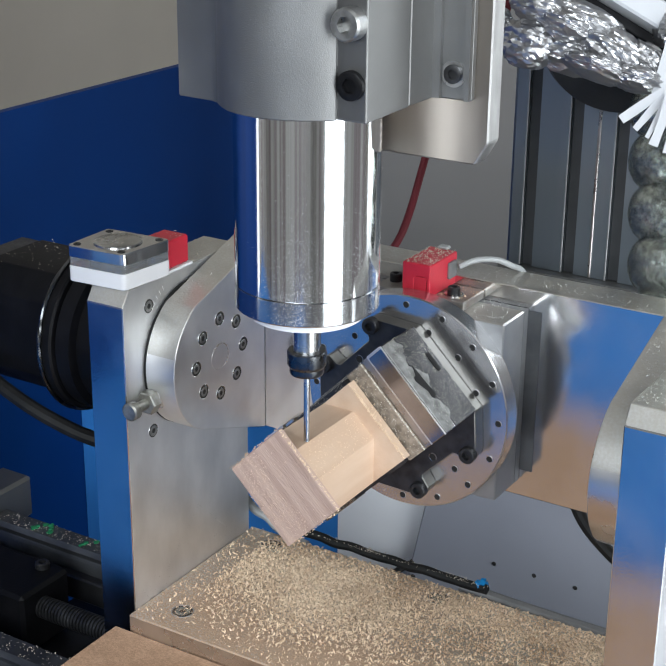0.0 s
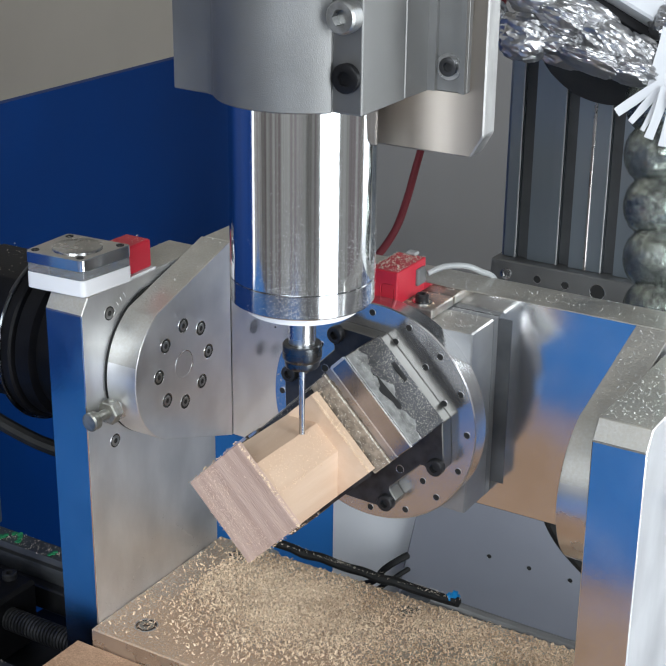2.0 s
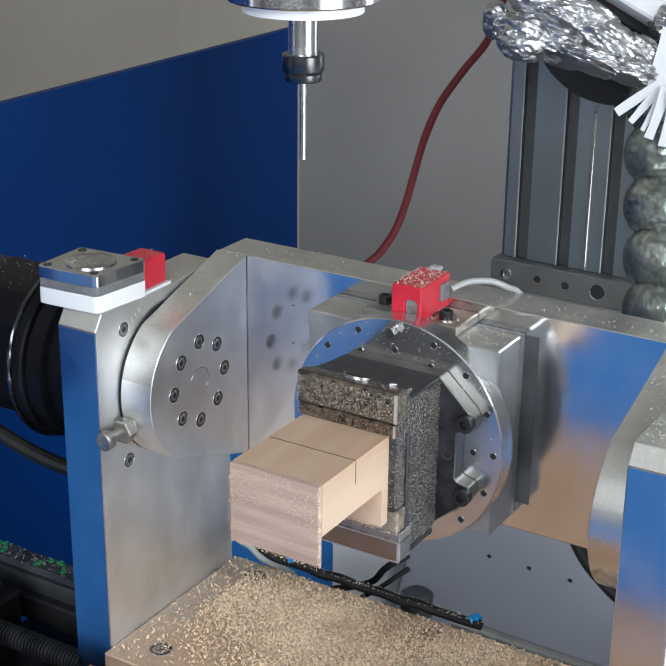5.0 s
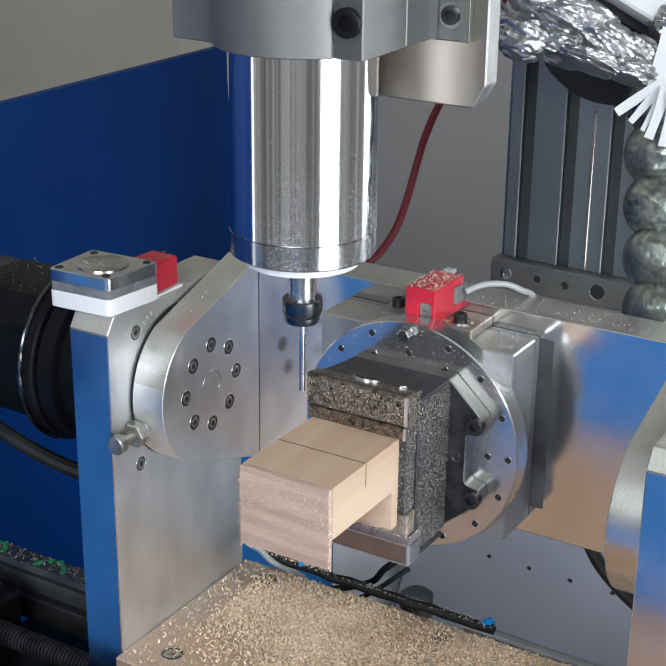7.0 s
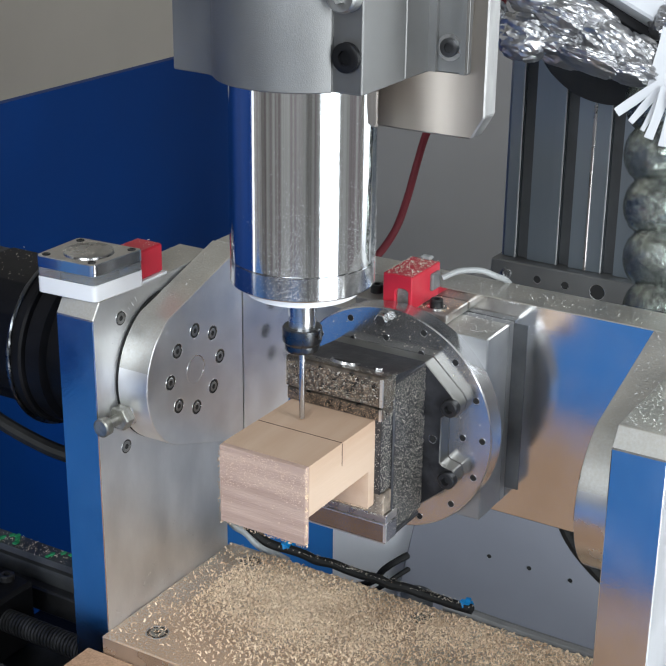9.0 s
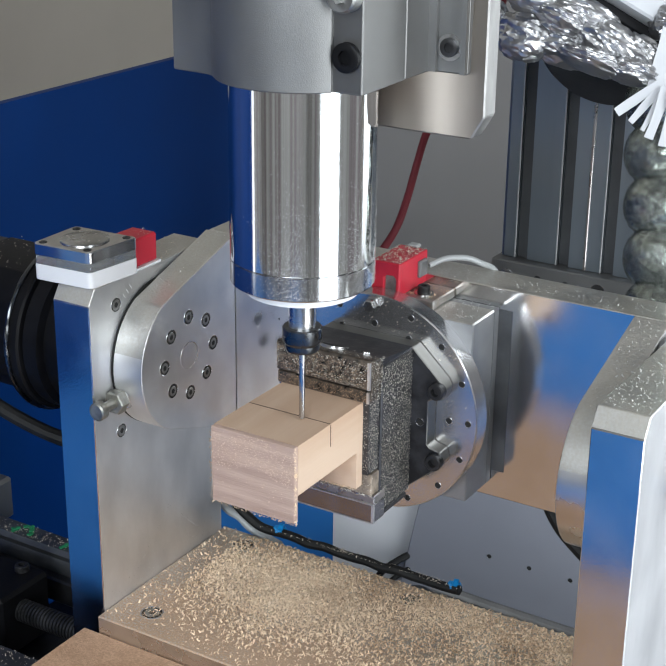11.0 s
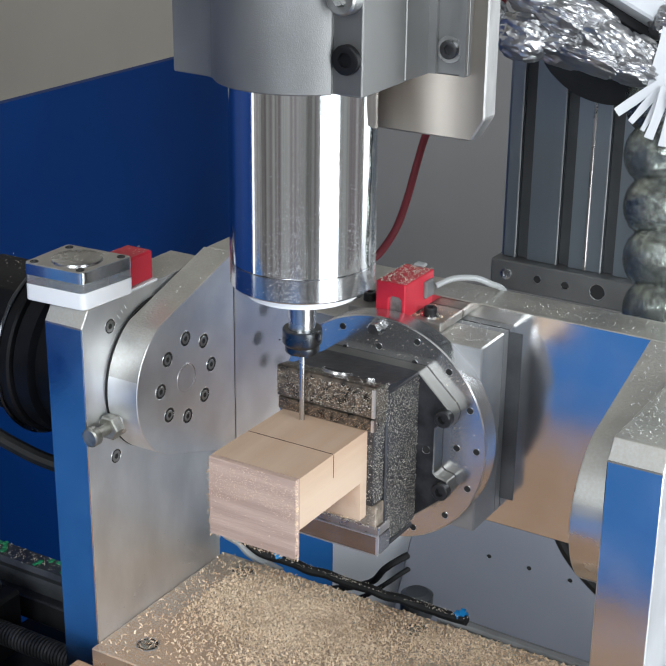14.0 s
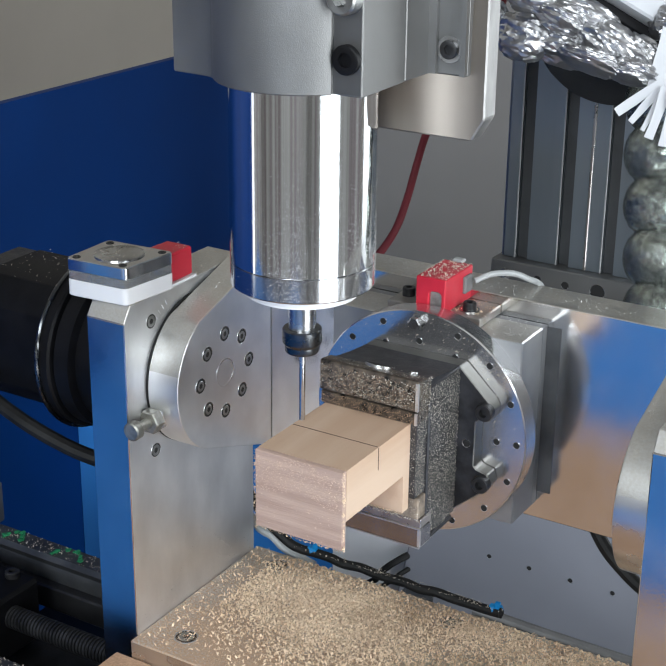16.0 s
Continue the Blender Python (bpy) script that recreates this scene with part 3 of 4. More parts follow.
# curved slot and bolt on the far upright
slot = bmesh.new()
pts = arc(AX_Y + 0.013, AX_Z + 0.001, 0.0165, 125, 215, 10)
inner = arc(AX_Y + 0.013, AX_Z + 0.001, 0.0125, 125, 215, 10)
add_prism(slot, pts + inner[::-1], 0.2290, 0.2297, "x")
part("curved_slot", slot, M_HOLE, right_up, "dark curved slot")
bolt = bmesh.new()
add_lathe(bolt, [(0.0050, 0.0), (0.0050, 0.004), (0.0056, 0.0042), (0.0056, 0.0095), (0.0050, 0.0100)], 6, "x", (0.2297, AX_Y + 0.0025, AX_Z - 0.0035))
add_lathe(bolt, [(0.0034, 0.0100), (0.0034, 0.016)], 20, "x", (0.2297, AX_Y + 0.0025, AX_Z - 0.0035))
part("clamp_bolt", bolt, M_STEEL, right_up, "bright steel bolt")
# stop bolt with its nut on the near upright
stop = bmesh.new()
add_lathe(stop, [(0.0024, 0), (0.0024, 0.020)], 18, "y", (-0.0158, -0.0840, 0.1035))
add_lathe(stop, [(0.0034, -0.0005), (0.0042, 0.0), (0.0042, 0.0034), (0.0038, 0.0039)], 24, "y", (-0.0158, -0.0880, 0.1035))
stop_ob = part("stop_bolt", stop, M_BOLT, table, "dusty steel stop bolt")
part("stop_nut", lathe([(0.0050, 0.0), (0.0056, 0.0005), (0.0056, 0.0050), (0.0050, 0.0055)], 6, "y", (-0.0158, -0.0770, 0.1035)), M_BOLT, stop_ob)
part("stop_lug", box(-0.0200, -0.0120, -0.0720, -0.0650, 0.0990, 0.1080, 0.001), M_ALU, stop_ob)

# cradle: two arms joined by a back plate
R_ARM = 0.0350
OUT = [(-0.0004, 0.1640)] + arc(AX_Y, AX_Z, R_ARM, 121, 243, 28) + [(-0.0004, 0.0660)]
cradle = part("cradle_back", box(-0.0176, 0.2078, 0.0, 0.0205, 0.0660, 0.1640, 0.0004), M_ALU_POL, table, "polished aluminium cradle back plate")
arm_l = part("cradle_arm", prism(OUT, -0.0188, -0.0028, "x", 0.0003), M_ALU_FINE, table, "milled aluminium cradle arm")
arm_r = part("cradle_arm", prism(OUT, 0.1930, 0.2078, "x", 0.0003), M_ALU, table, "milled aluminium cradle arm dusted with chips")
part("bearing_ring", lathe([(0.0351, 0.0), (0.0351, 0.0011)], 64, "x", (-0.0198, AX_Y, AX_Z)), M_RUBBER, table, "black seal between arm and upright")
part("bearing_ring", lathe([(0.0335, 0.0), (0.0335, 0.0017)], 64, "x", (0.2078, AX_Y, AX_Z)), M_RUBBER, table)
cap_bm = bmesh.new()
rings = []
for r, z in ((0.0066, -0.0001), (0.0066, 0.00015), (0.0061, 0.00015), (0.0061, 0.00006)):
    rings.append([cap_bm.verts.new((z, r * math.cos(2 * math.pi * i / 40), r * math.sin(2 * math.pi * i / 40))) for i in range(40)])
for p, q in zip(rings, rings[1:]):
    for i in range(40):
        cap_bm.faces.new((p[i], p[(i + 1) % 40], q[(i + 1) % 40], q[i]))
part("shaft_cap", cap_bm, M_ALU, arm_l, at=Matrix.Translation((-0.0028, AX_Y, AX_Z)))
for k in range(8):
    a = radians(45 * k)
    at = Vector((-0.0028, AX_Y + 0.0185 * math.cos(a), AX_Z + 0.0185 * math.sin(a)))
    hole(arm_l, at + Vector((0.0001, 0, 0)), (1, 0, 0), 0.0034)
    screw("flange_screw", arm_l, at + Vector((-0.0021, 0, 0)), (1, 0, 0), 0.0025, 0.0024, M_RECESS_SCREW)
for k in range(3):
    hole(cradle, (0.022 + 0.012 * (k == 2), -0.0002, 0.145 - 0.018 * k), (0, -1, 0), 0.0004)

# turntable bearing block and turntable
part("block_spacer", box(0.0456, 0.1337, -0.0046, -0.0005, 0.0740, 0.1554), M_BLOCK, table)
part("dark_shim", box(0.1320, 0.1398, -0.0003, -0.0001, 0.0790, 0.1545), M_SHIM, table, "dark shim strip beside the bearing block")
block = part("bearing_block", box(0.0455, 0.1338, -0.0250, -0.0047, 0.0737, 0.1557, 0.0006), M_BLOCK, table, "milled aluminium bearing block")
pl = bmesh.new()
add_lathe(pl, [(0.0470, 0.0), (0.0489, 0.0003), (0.0489, -0.0083), (0.0484, -0.0088)], 96, "y")
platter = part("turntable", pl, M_PLATTER, table, "polished aluminium turntable with bolt holes", at=pose(CX, FACE + 0.0088, CZ))
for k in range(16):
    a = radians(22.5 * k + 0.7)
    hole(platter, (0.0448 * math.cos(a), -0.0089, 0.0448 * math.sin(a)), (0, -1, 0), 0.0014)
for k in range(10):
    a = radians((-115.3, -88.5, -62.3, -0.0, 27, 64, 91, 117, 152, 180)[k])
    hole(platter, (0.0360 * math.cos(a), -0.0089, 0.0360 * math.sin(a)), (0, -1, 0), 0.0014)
trip = part("trip_screw", lathe([(0.0036, 0.0), (0.0036, 0.0009), (0.0029, 0.0010), (0.0029, 0.0040), (0.0024, 0.0044)], 6, "z"), M_STEEL, platter, "bright hexagon trip screw", at=Matrix.Translation((-0.0014, -0.0088, 0.0445)) @ turned((0, -1, 0)))

for plate in (left_up, right_up, cradle, arm_l, arm_r, block):   # dust has settled on the upper edges
    plate.data.materials.append(M_DUSTY_TOP)
    for f in plate.data.polygons:
        if f.normal.z > 0.3:
            f.material_index = len(plate.data.materials) - 1

# red limit switches
ls = part("limit_switch", box(-0.0335, -0.0196, -0.0525, -0.0368, 0.1592, 0.1722, 0.0008), M_RED, table, "red plastic limit switch")
part("switch_pad", box(-0.0345, -0.0186, -0.0530, -0.0355, 0.1579, 0.1591), M_WHITE, ls)
part("switch_step", box(-0.0370, -0.0335, -0.0500, -0.0380, 0.1592, 0.1705, 0.0006), M_RED, ls)
bracket = part("switch_bracket", box(0.0690, 0.1125, -0.0200, -0.0003, 0.1558, 0.1598, 0.0005), M_BRACKET, table, "small aluminium bracket under the switch")
screw("bracket_screw", bracket, (0.0742, -0.0105, 0.1598), (0, 0, 1), 0.0028, 0.0036)
screw("bracket_screw", bracket, (0.1040, -0.0130, 0.1598), (0, 0, 1), 0.0028, 0.0036)
part("washer", lathe([(0.0042, 0.0), (0.0042, 0.0006)], 24, "z", (0.1040, -0.0130, 0.1597)), M_STEEL, bracket)
rs = bmesh.new()
add_prism(rs, [(0.0845, 0.1599), (0.0845, 0.1745), (0.0980, 0.1745), (0.0980, 0.1599), (0.0962, 0.1599), (0.0962, 0.1676), (0.0950, 0.1688), (0.0916, 0.1688), (0.0904, 0.1676), (0.0904, 0.1599)], -0.0240, 0.0010, "y", 0.0004)
sw = part("limit_switch", rs, M_RED, table, "red plastic limit switch dusted with chips")
part("sensor_plate", box(0.0902, 0.0964, -0.0222, -0.0214, 0.1599, 0.1692), M_PAD, sw)
lever = part("switch_lever", box(-0.00285, 0.00285, -0.0005, 0.0005, -0.0044, 0.0043), M_RED, sw, at=pose(0.0933, -0.0234, 0.1644))
part("plug", box(0.0975, 0.0995, -0.0080, -0.0010, 0.1640, 0.1715, 0.0006), M_CABLE_DARK, sw)
part("plug_cap", box(0.0890, 0.0940, -0.0010, 0.0030, 0.1745, 0.1760, 0.0006), M_CABLE_GREY, sw)
part("switch_cable", tube([(0.1010, -0.003, 0.1690), (0.1060, 0.003, 0.1712), (0.1130, 0.009, 0.1710), (0.1180, 0.014, 0.1680), (0.1205, 0.022, 0.1630), (0.1210, 0.030, 0.150)], 0.0013), M_CABLE_GREY, sw, "pale sensor cable")

# white cap box on the near upright
CAP = [(-0.0502, -0.0848), (-0.0200, -0.0828), (-0.0168, -0.0536), (-0.0507, -0.0558)]
def cap_slice(inset, z0, z1, bevel):
    c = Vector((sum(p[0] for p in CAP) / 4, sum(p[1] for p in CAP) / 4))
    out = []
    for i, p in enumerate(CAP):
        p, a, b = Vector(p), Vector(CAP[i - 1]), Vector(CAP[(i + 1) % 4])
        for t in range(5):   # rounded corner
            k = t / 4
            q = (p + (a - p).normalized() * 0.0025) * (1 - k) ** 2 + 2 * k * (1 - k) * p + (p + (b - p).normalized() * 0.0025) * k ** 2
            out.append(tuple(q + (c - q).normalized() * inset))
    return prism(out, z0, z1, "z", bevel)


cap = part("cap_box", cap_slice(0.0, 0.1579, 0.1652, 0.0004), M_WHITE, table, "white plastic cap box with a metal lid")
part("clear_layer", cap_slice(0.0003, 0.16525, 0.1690, 0.0), M_CLEAR, cap, "clear acrylic layer")
part("core", lathe([(0.0095, 0.0), (0.0095, 0.0036)], 30, "z", (-0.0345, -0.0690, 0.16522)), M_DARK_STEEL, cap)
part("metal_lid", cap_slice(0.0, 0.16905, 0.1745, 0.0004), M_ALU_POL, cap, "polished metal lid")
part("round_plate", lathe([(0.0108, 0.0), (0.0108, 0.0005), (0.0102, 0.0008)], 48, "z", (-0.0340, -0.0690, 0.1745)), M_STEEL, cap)
for x, y in ((-0.0235, -0.0797), (-0.0468, -0.0815), (-0.0205, -0.0570), (-0.0472, -0.0590)):
    screw("lid_screw", cap, (x, y, 0.1736), (0, 0, 1), 0.0018, 0.0012)
chips("sawdust", cap, spread(50, (-0.043, -0.078, 0.1753), (0.018, 0.0, 0), (0, 0.018, 0), (0, 0, 1), 11, 0.3, 0.7), M_CHIP_GREY, "a few chips on the lid")

# motor behind the near upright
mo = [(0.0300 * c, 0.0305 * s) for c, s in ((-1, 0.62), (-0.62, 1), (0.62, 1), (1, 0.62), (1, -0.62), (0.62, -1), (-0.62, -1), (-1, -0.62))]
motor = part("motor", prism([(AX_Y + u, AX_Z + v) for u, v in mo], -0.1260, -0.0790, "x", 0.0008), M_BLACK, table, "black stepper motor")
part("motor_end", prism([(AX_Y + u * 0.98, AX_Z + v * 0.98) for u, v in mo], -0.1390, -0.1262, "x", 0.0008), M_DARK_STEEL, motor, "dark motor end cap")
part("motor_rim", lathe([(0.0395, 0.0), (0.0405, 0.001), (0.0405, 0.0075), (0.0395, 0.0085)], 64, "x", (-0.0790, AX_Y, AX_Z)), M_BLACK, motor)
band = [(-0.0765, AX_Y + 0.0412 * math.cos(radians(100 + 14 * k)), AX_Z + 0.0412 * math.sin(radians(100 + 14 * k))) for k in range(14)]
part("rim_tube", tube(band, 0.0011, 8), M_NUT, motor, "glossy tube round the motor rim")
part("gear_housing", lathe([(0.0360, 0.0), (0.0385, 0.0015), (0.0385, 0.0095), (0.0350, 0.0110), (0.0350, 0.0306)], 56, "x", (-0.0705, AX_Y, AX_Z)), M_BLACK, motor)
part("motor_cable", tube([(-0.128, AX_Y - 0.026, AX_Z - 0.006), (-0.118, AX_Y - 0.036, AX_Z - 0.019), (-0.090, AX_Y - 0.040, AX_Z - 0.029), (-0.062, AX_Y - 0.036, AX_Z - 0.039), (-0.0405, AX_Y - 0.030, AX_Z - 0.044)], 0.0036), M_RUBBER, motor, "black motor cable")
chips("sawdust", motor, spread(60, (-0.124, AX_Y - 0.020, AX_Z + 0.0305), (0.045, 0, 0), (0, 0.04, 0), (0, 0, 1), 12, 0.3, 0.8), M_CHIP_GREY, "dust on the motor")

# cables along the base plate's rear edge
rng = random.Random(5)
loom = part("cable_loom", tube([(-0.030, 0.016, 0.030), (-0.018, 0.016, 0.014), (-0.004, 0.0155, 0.005)] + [(0.004 + 0.0085 * k, 0.0152 + rng.uniform(-0.0006, 0.0006), 0.0028 + rng.uniform(-0.0006, 0.0006)) for k in range(14)], 0.0025, 8), M_RUBBER, table, "black cable loom with blue ties")
part("pale_cable", tube([(-0.034, 0.0190, 0.016), (-0.0234, 0.0185, 0.0060), (-0.0151, 0.0185, 0.0034), (-0.0087, 0.0185, -0.0010), (-0.001, 0.0185, -0.0035), (0.010, 0.0185, -0.006)], 0.0023), M_CABLE_GREY, loom, "pale grey cable")
part("grey_tube", tube([(0.100, 0.0165, -0.0005), (0.14, 0.0165, -0.0020), (0.24, 0.0170, -0.0030)], 0.0030), M_CABLE_DARK, loom, "grey cable sleeve")
chips("sawdust", loom, spread(420, (0.0, 0.0132, 0.0045), (0.115, 0, 0), (0, 0.004, 0), (0, -0.3, 1), 13, 0.3, 0.7), M_CHIP_GREY, "dust on the loom")
for x, z in ((0.0115, 0.0050), (0.1110, 0.0045)):
    tie = bmesh.new()
    for k in range(8):
        add_box(tie, -0.0007, 0.0007, -0.0012, 0.0012, 0, 0.0022, m=pose(x + 0.0016 * math.cos(k * 1.9), 0.0150 + 0.0012 * math.sin(k * 2.4), z - 0.001 + 0.0003 * k, 30 * k, 20 * k, 47 * k))
    part("blue_tie", tie, M_TIE, loom, "blue cable tie")
part("far_motor_cable", tube([(0.148, 0.024, 0.066), (0.156, 0.022, 0.052), (0.166, 0.021, 0.042), (0.181, 0.020, 0.033), (0.20, 0.020, 0.030)], 0.0030), M_RUBBER, table, "black cable under the cradle")

# chips lying on the table
def base_weight(a, b):
    """A heap before the cradle, a trail along the rear edge, a bare patch between them."""
    x, y = -0.018 + 0.226 * a, -0.089 + 0.099 * b
    w = 1.5 * math.exp(-((x - 0.042) / 0.040) ** 2 - ((y + 0.024) / 0.025) ** 2)
    w += 0.60 * math.exp(-((y + 0.002) / 0.015) ** 2) * (0.25 + 0.75 * (x > 0.10))
    w += 0.30 * math.exp(-((x - 0.15) / 0.05) ** 2 - ((y + 0.030) / 0.025) ** 2)
    w += 0.10 * math.exp(-((x - 0.075) / 0.05) ** 2 - ((y + 0.055) / 0.02) ** 2) + 0.02
    if x < -0.003 and y > -0.05:
        w *= 0.25
    return w * (0.65 + 0.9 * noise.noise((x * 60, y * 60, 0.3)) ** 2 + 0.3 * noise.noise((x * 25, y * 25, 4.0)))


chips("sawdust", base, spread(26000, (-0.018, -0.089, 0.0), (0.226, 0, 0), (0, 0.099, 0), (0, 0, 1), 21, 0.5, 1.15, base_weight), M_CHIP, "golden wood chips on the base plate", 0.0018)
chips("sawdust", base, spread(24000, (-0.018, -0.090, 0.0), (0.226, 0, 0), (0, 0.100, 0), (0, 0, 1), 22, 0.3, 0.6, lambda a, b: 0.10 + 0.90 * max(0.0, min(1.0, (0.52 - b) / 0.25))), M_MDF_DUST, "fine brown dust on the base plate", 0.0010)
chips("sawdust", base, spread(16000, (-0.018, -0.089, 0.0), (0.226, 0, 0), (0, 0.099, 0), (0, 0, 1), 33, 0.5, 1.1, base_weight), M_CHIP_FINE, "small golden crumbs between the chips", 0.0010)
chips("sawdust", right_up, spread(420, (0.210, -0.079, 0.1593), (0.019, 0, 0), (0, 0.080, 0), (0, 0, 1), 23, 0.4, 1.1), M_DROP, "pale chips on the upright", 0.0010)
chips("sawdust", left_up, spread(60, (-0.0395, -0.035, 0.1578), (0.019, 0, 0), (0, 0.036, 0), (0, 0, 1), 24, 0.3, 0.8), M_CHIP_GREY, "fine chips on the upright")
chips("sawdust", cradle, spread(420, (0.0, 0.001, 0.1640), (0.205, 0, 0), (0, 0.019, 0), (0, 0, 1), 25, 0.3, 0.9), M_DROP, "pale chips on the cradle's edge", 0.0010)
slope = Vector((0, -0.48, 0.88))
chips("sawdust", arm_l, spread(45, (-0.0170, -0.0004, 0.1640), (0.0135, 0, 0), (0, -0.050, -0.0165), slope, 26, 0.3, 0.8), M_DROP, "chips on the arm", 0.0010)
chips("sawdust", arm_r, spread(110, (0.1935, -0.0004, 0.1640), (0.0135, 0, 0), (0, -0.050, -0.0165), slope, 27, 0.3, 0.9), M_DROP, "chips on the arm", 0.0010)
chips("sawdust", block, spread(260, (0.100, -0.0245, 0.1557), (0.033, 0, 0), (0, 0.024, 0), (0, 0, 1), 28, 0.4, 1.0) + spread(60, (0.048, -0.0245, 0.1557), (0.03, 0, 0), (0, 0.024, 0), (0, 0, 1), 38, 0.3, 0.8), M_DROP, "chips on the bearing block", 0.0010)
chips("sawdust", sw, spread(320, (0.0848, -0.0236, 0.1745), (0.013, 0, 0), (0, 0.024, 0), (0, 0, 1), 29, 0.3, 0.9), M_CHIP_GREY, "chips on the switch")
chips("sawdust", ls, spread(16, (-0.0330, -0.052, 0.1722), (0.013, 0, 0), (0, 0.015, 0), (0, 0, 1), 30, 0.3, 0.8), M_CHIP_GREY, "chips on the switch")
chips("sawdust", bracket, spread(120, (0.098, -0.018, 0.1598), (0.015, 0, 0), (0, 0.017, 0), (0, 0, 1), 31, 0.3, 0.8), M_CHIP, "brown dust on the bracket")

specks = []
for p, q, n in (((-0.0346, 0.0331), (-0.0606, 0.0094), 26), ((-0.0346, 0.0331), (-0.0108, 0.0090), 22)):
    for k in range(n):
        t = k / (n - 1)
        specks.append(((-0.0198, p[0] + (q[0] - p[0]) * t, p[1] + (q[1] - p[1]) * t), (1, 0, 0), 0.45 + 0.25 * math.sin(k * 1.7)))
specks += spread(160, (-0.0198, -0.080, 0.0), (0, 0.085, 0), (0, 0, 0.018), (1, 0, 0), 35, 0.2, 0.5, lambda a, b: (1 - b) ** 2)
chips("sawdust", left_up, specks, M_DROP, "row of fine specks on the upright", 0.0011)
chips("sawdust", right_up, [((0.2295, -0.0754 + 0.032 * t, 0.1556 - 0.034 * t - 0.012 * t * t), (1, 0, 0), 0.6) for t in (k / 15 for k in range(16))], M_DROP, "row of fine specks on the upright", 0.0011)
ring = []
rng = random.Random(36)
for k in range(80):
    a, r = radians(rng.gauss(75, 28)), rng.uniform(0.034, 0.048)
    ring.append(((r * math.cos(a), -0.0089, r * math.sin(a)), (0, -1, 0), rng.uniform(0.3, 0.8)))
chips("sawdust", platter, ring, M_CHIP_GREY, "a few chips on the turntable", 0.0009)

# ---- vise and workpiece, on the turntable's axis ----
AT_C = pose(CX, 0, CZ)
vise = thing("machine_vise", "black steel machine vise bolted to the turntable", "vise", AT_C)
vb = [(0.0215, 0.0325), (0.0355, 0.0195), (0.0372, 0.0165), (0.0360, 0.0118), (0.0310, 0.0112), (0.0298, 0.0100), (0.0298, -0.0095), (0.0310, -0.0107), (0.0360, -0.0118), (0.0372, -0.0160), (0.0355, -0.0190), (0.0215, -0.0312)]
vb += [(-x, z) for x, z in vb[::-1]]
vise_base = part("vise_base", prism(vb, FACE - 0.0001, FACE - 0.0075, "y", 0.0004), [M_VISE, M_VISE_EDGE], vise, "dark base with bright milled edges", smooth=20)
for f in vise_base.data.polygons:   # milled edges, blackened face
    f.material_index = 0 if abs(f.normal.y) > 0.9 else 1
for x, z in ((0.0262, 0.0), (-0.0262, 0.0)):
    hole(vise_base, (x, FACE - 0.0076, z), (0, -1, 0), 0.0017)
VU, VF = -0.0778, -0.0725      # fronts of the fixed and the moving jaw
JX0, JX1 = -0.0212, 0.0224
body = part("vise_body", box(JX0 + 0.0004, JX1 - 0.0004, -0.0668, FACE - 0.0076, -0.0322, 0.0328, 0.0005), M_VISE, vise)
top = [(VU, 0.0262), (VU, 0.0384), (VU + 0.0008, 0.0389), (-0.0700, 0.0378), (-0.0670, 0.0360), (-0.0670, 0.0262)]
fixed = part("fixed_jaw", prism(top, JX0, JX1, "x", 0.0004), M_JAW_CHIPPED, vise, "black fixed jaw covered with chips")
part("jaw_insert", box(JX0, JX1 - 0.0008, VU + 0.0010, -0.0670, 0.0201, 0.0254, 0.0004), M_JAW_CHIPPED, fixed)
part("jaw_block", prism([(-0.0669, 0.0329), (-0.0669, 0.0362), (-0.0560, 0.0345), (-0.0420, 0.0331), (-0.0420, 0.0329)], JX0 + 0.0005, JX1 - 0.0005, "x"), M_VISE, fixed)
part("worn_edge", box(JX1 - 0.0010, JX1 + 0.00025, VU - 0.00025, VU + 0.0006, 0.0266, 0.0380), M_ALU_FINE, fixed, "bright worn jaw edge")
part("worn_edge", box(JX1 - 0.0015, JX1 - 0.0006, VU + 0.00035, VU + 0.0012, 0.0204, 0.0252), M_ALU_FINE, fixed)
part("throat", box(JX0 + 0.0004, JX1 - 0.0016, -0.0752, -0.0669, -0.0120, 0.0200), M_VISE, body)
# the half-round cut in the jaw's rear lip, with a bright rim
cut = arc(0.0002, -0.0672, 0.0056, 180, 360, 12)
rim = arc(0.0002, -0.0672, 0.0064, 180, 360, 12)
lip = pose(0, -0.0672, 0.0369, -16, 0, 0) @ Matrix.Translation((0, 0.0672, 0))
part("lip_cut", prism(cut, -0.0004, 0.0006, "z"), M_HOLE, fixed, "dark half-round cut", at=lip)
part("cut_rim", prism(rim + cut[::-1], -0.0004, 0.0008, "z"), M_STEEL, fixed, "bright worn rim", at=lip)
part("lip_mark", prism([(0.0125, -0.0676), (0.0165, -0.0676), (0.0148, -0.0698)], -0.0004, 0.0008, "z"), M_STEEL, fixed, "bright worn nick", at=lip)
moving = part("moving_jaw", box(JX0, JX1, VF, -0.0630, -0.0348, -0.0264, 0.0004), M_JAW_FACE, vise, "ground steel moving jaw")
part("worn_edge", box(JX1 - 0.0009, JX1 + 0.00025, VF - 0.00025, VF + 0.0006, -0.0342, -0.0268), M_ALU_FINE, moving, "bright worn jaw edge")
part("worn_edge", box(JX0, JX1, VF - 0.00025, VF + 0.0004, -0.03505, -0.0346), M_ALU_FINE, moving, "bright worn jaw edge")
part("jaw_step", box(JX0, JX1, VF + 0.0005, -0.0630, -0.0262, -0.0224, 0.0003), M_JAW, moving)
part("worn_edge", box(JX0, JX1, VF - 0.0001, VF + 0.0008, -0.0267, -0.0262), M_ALU_FINE, moving)
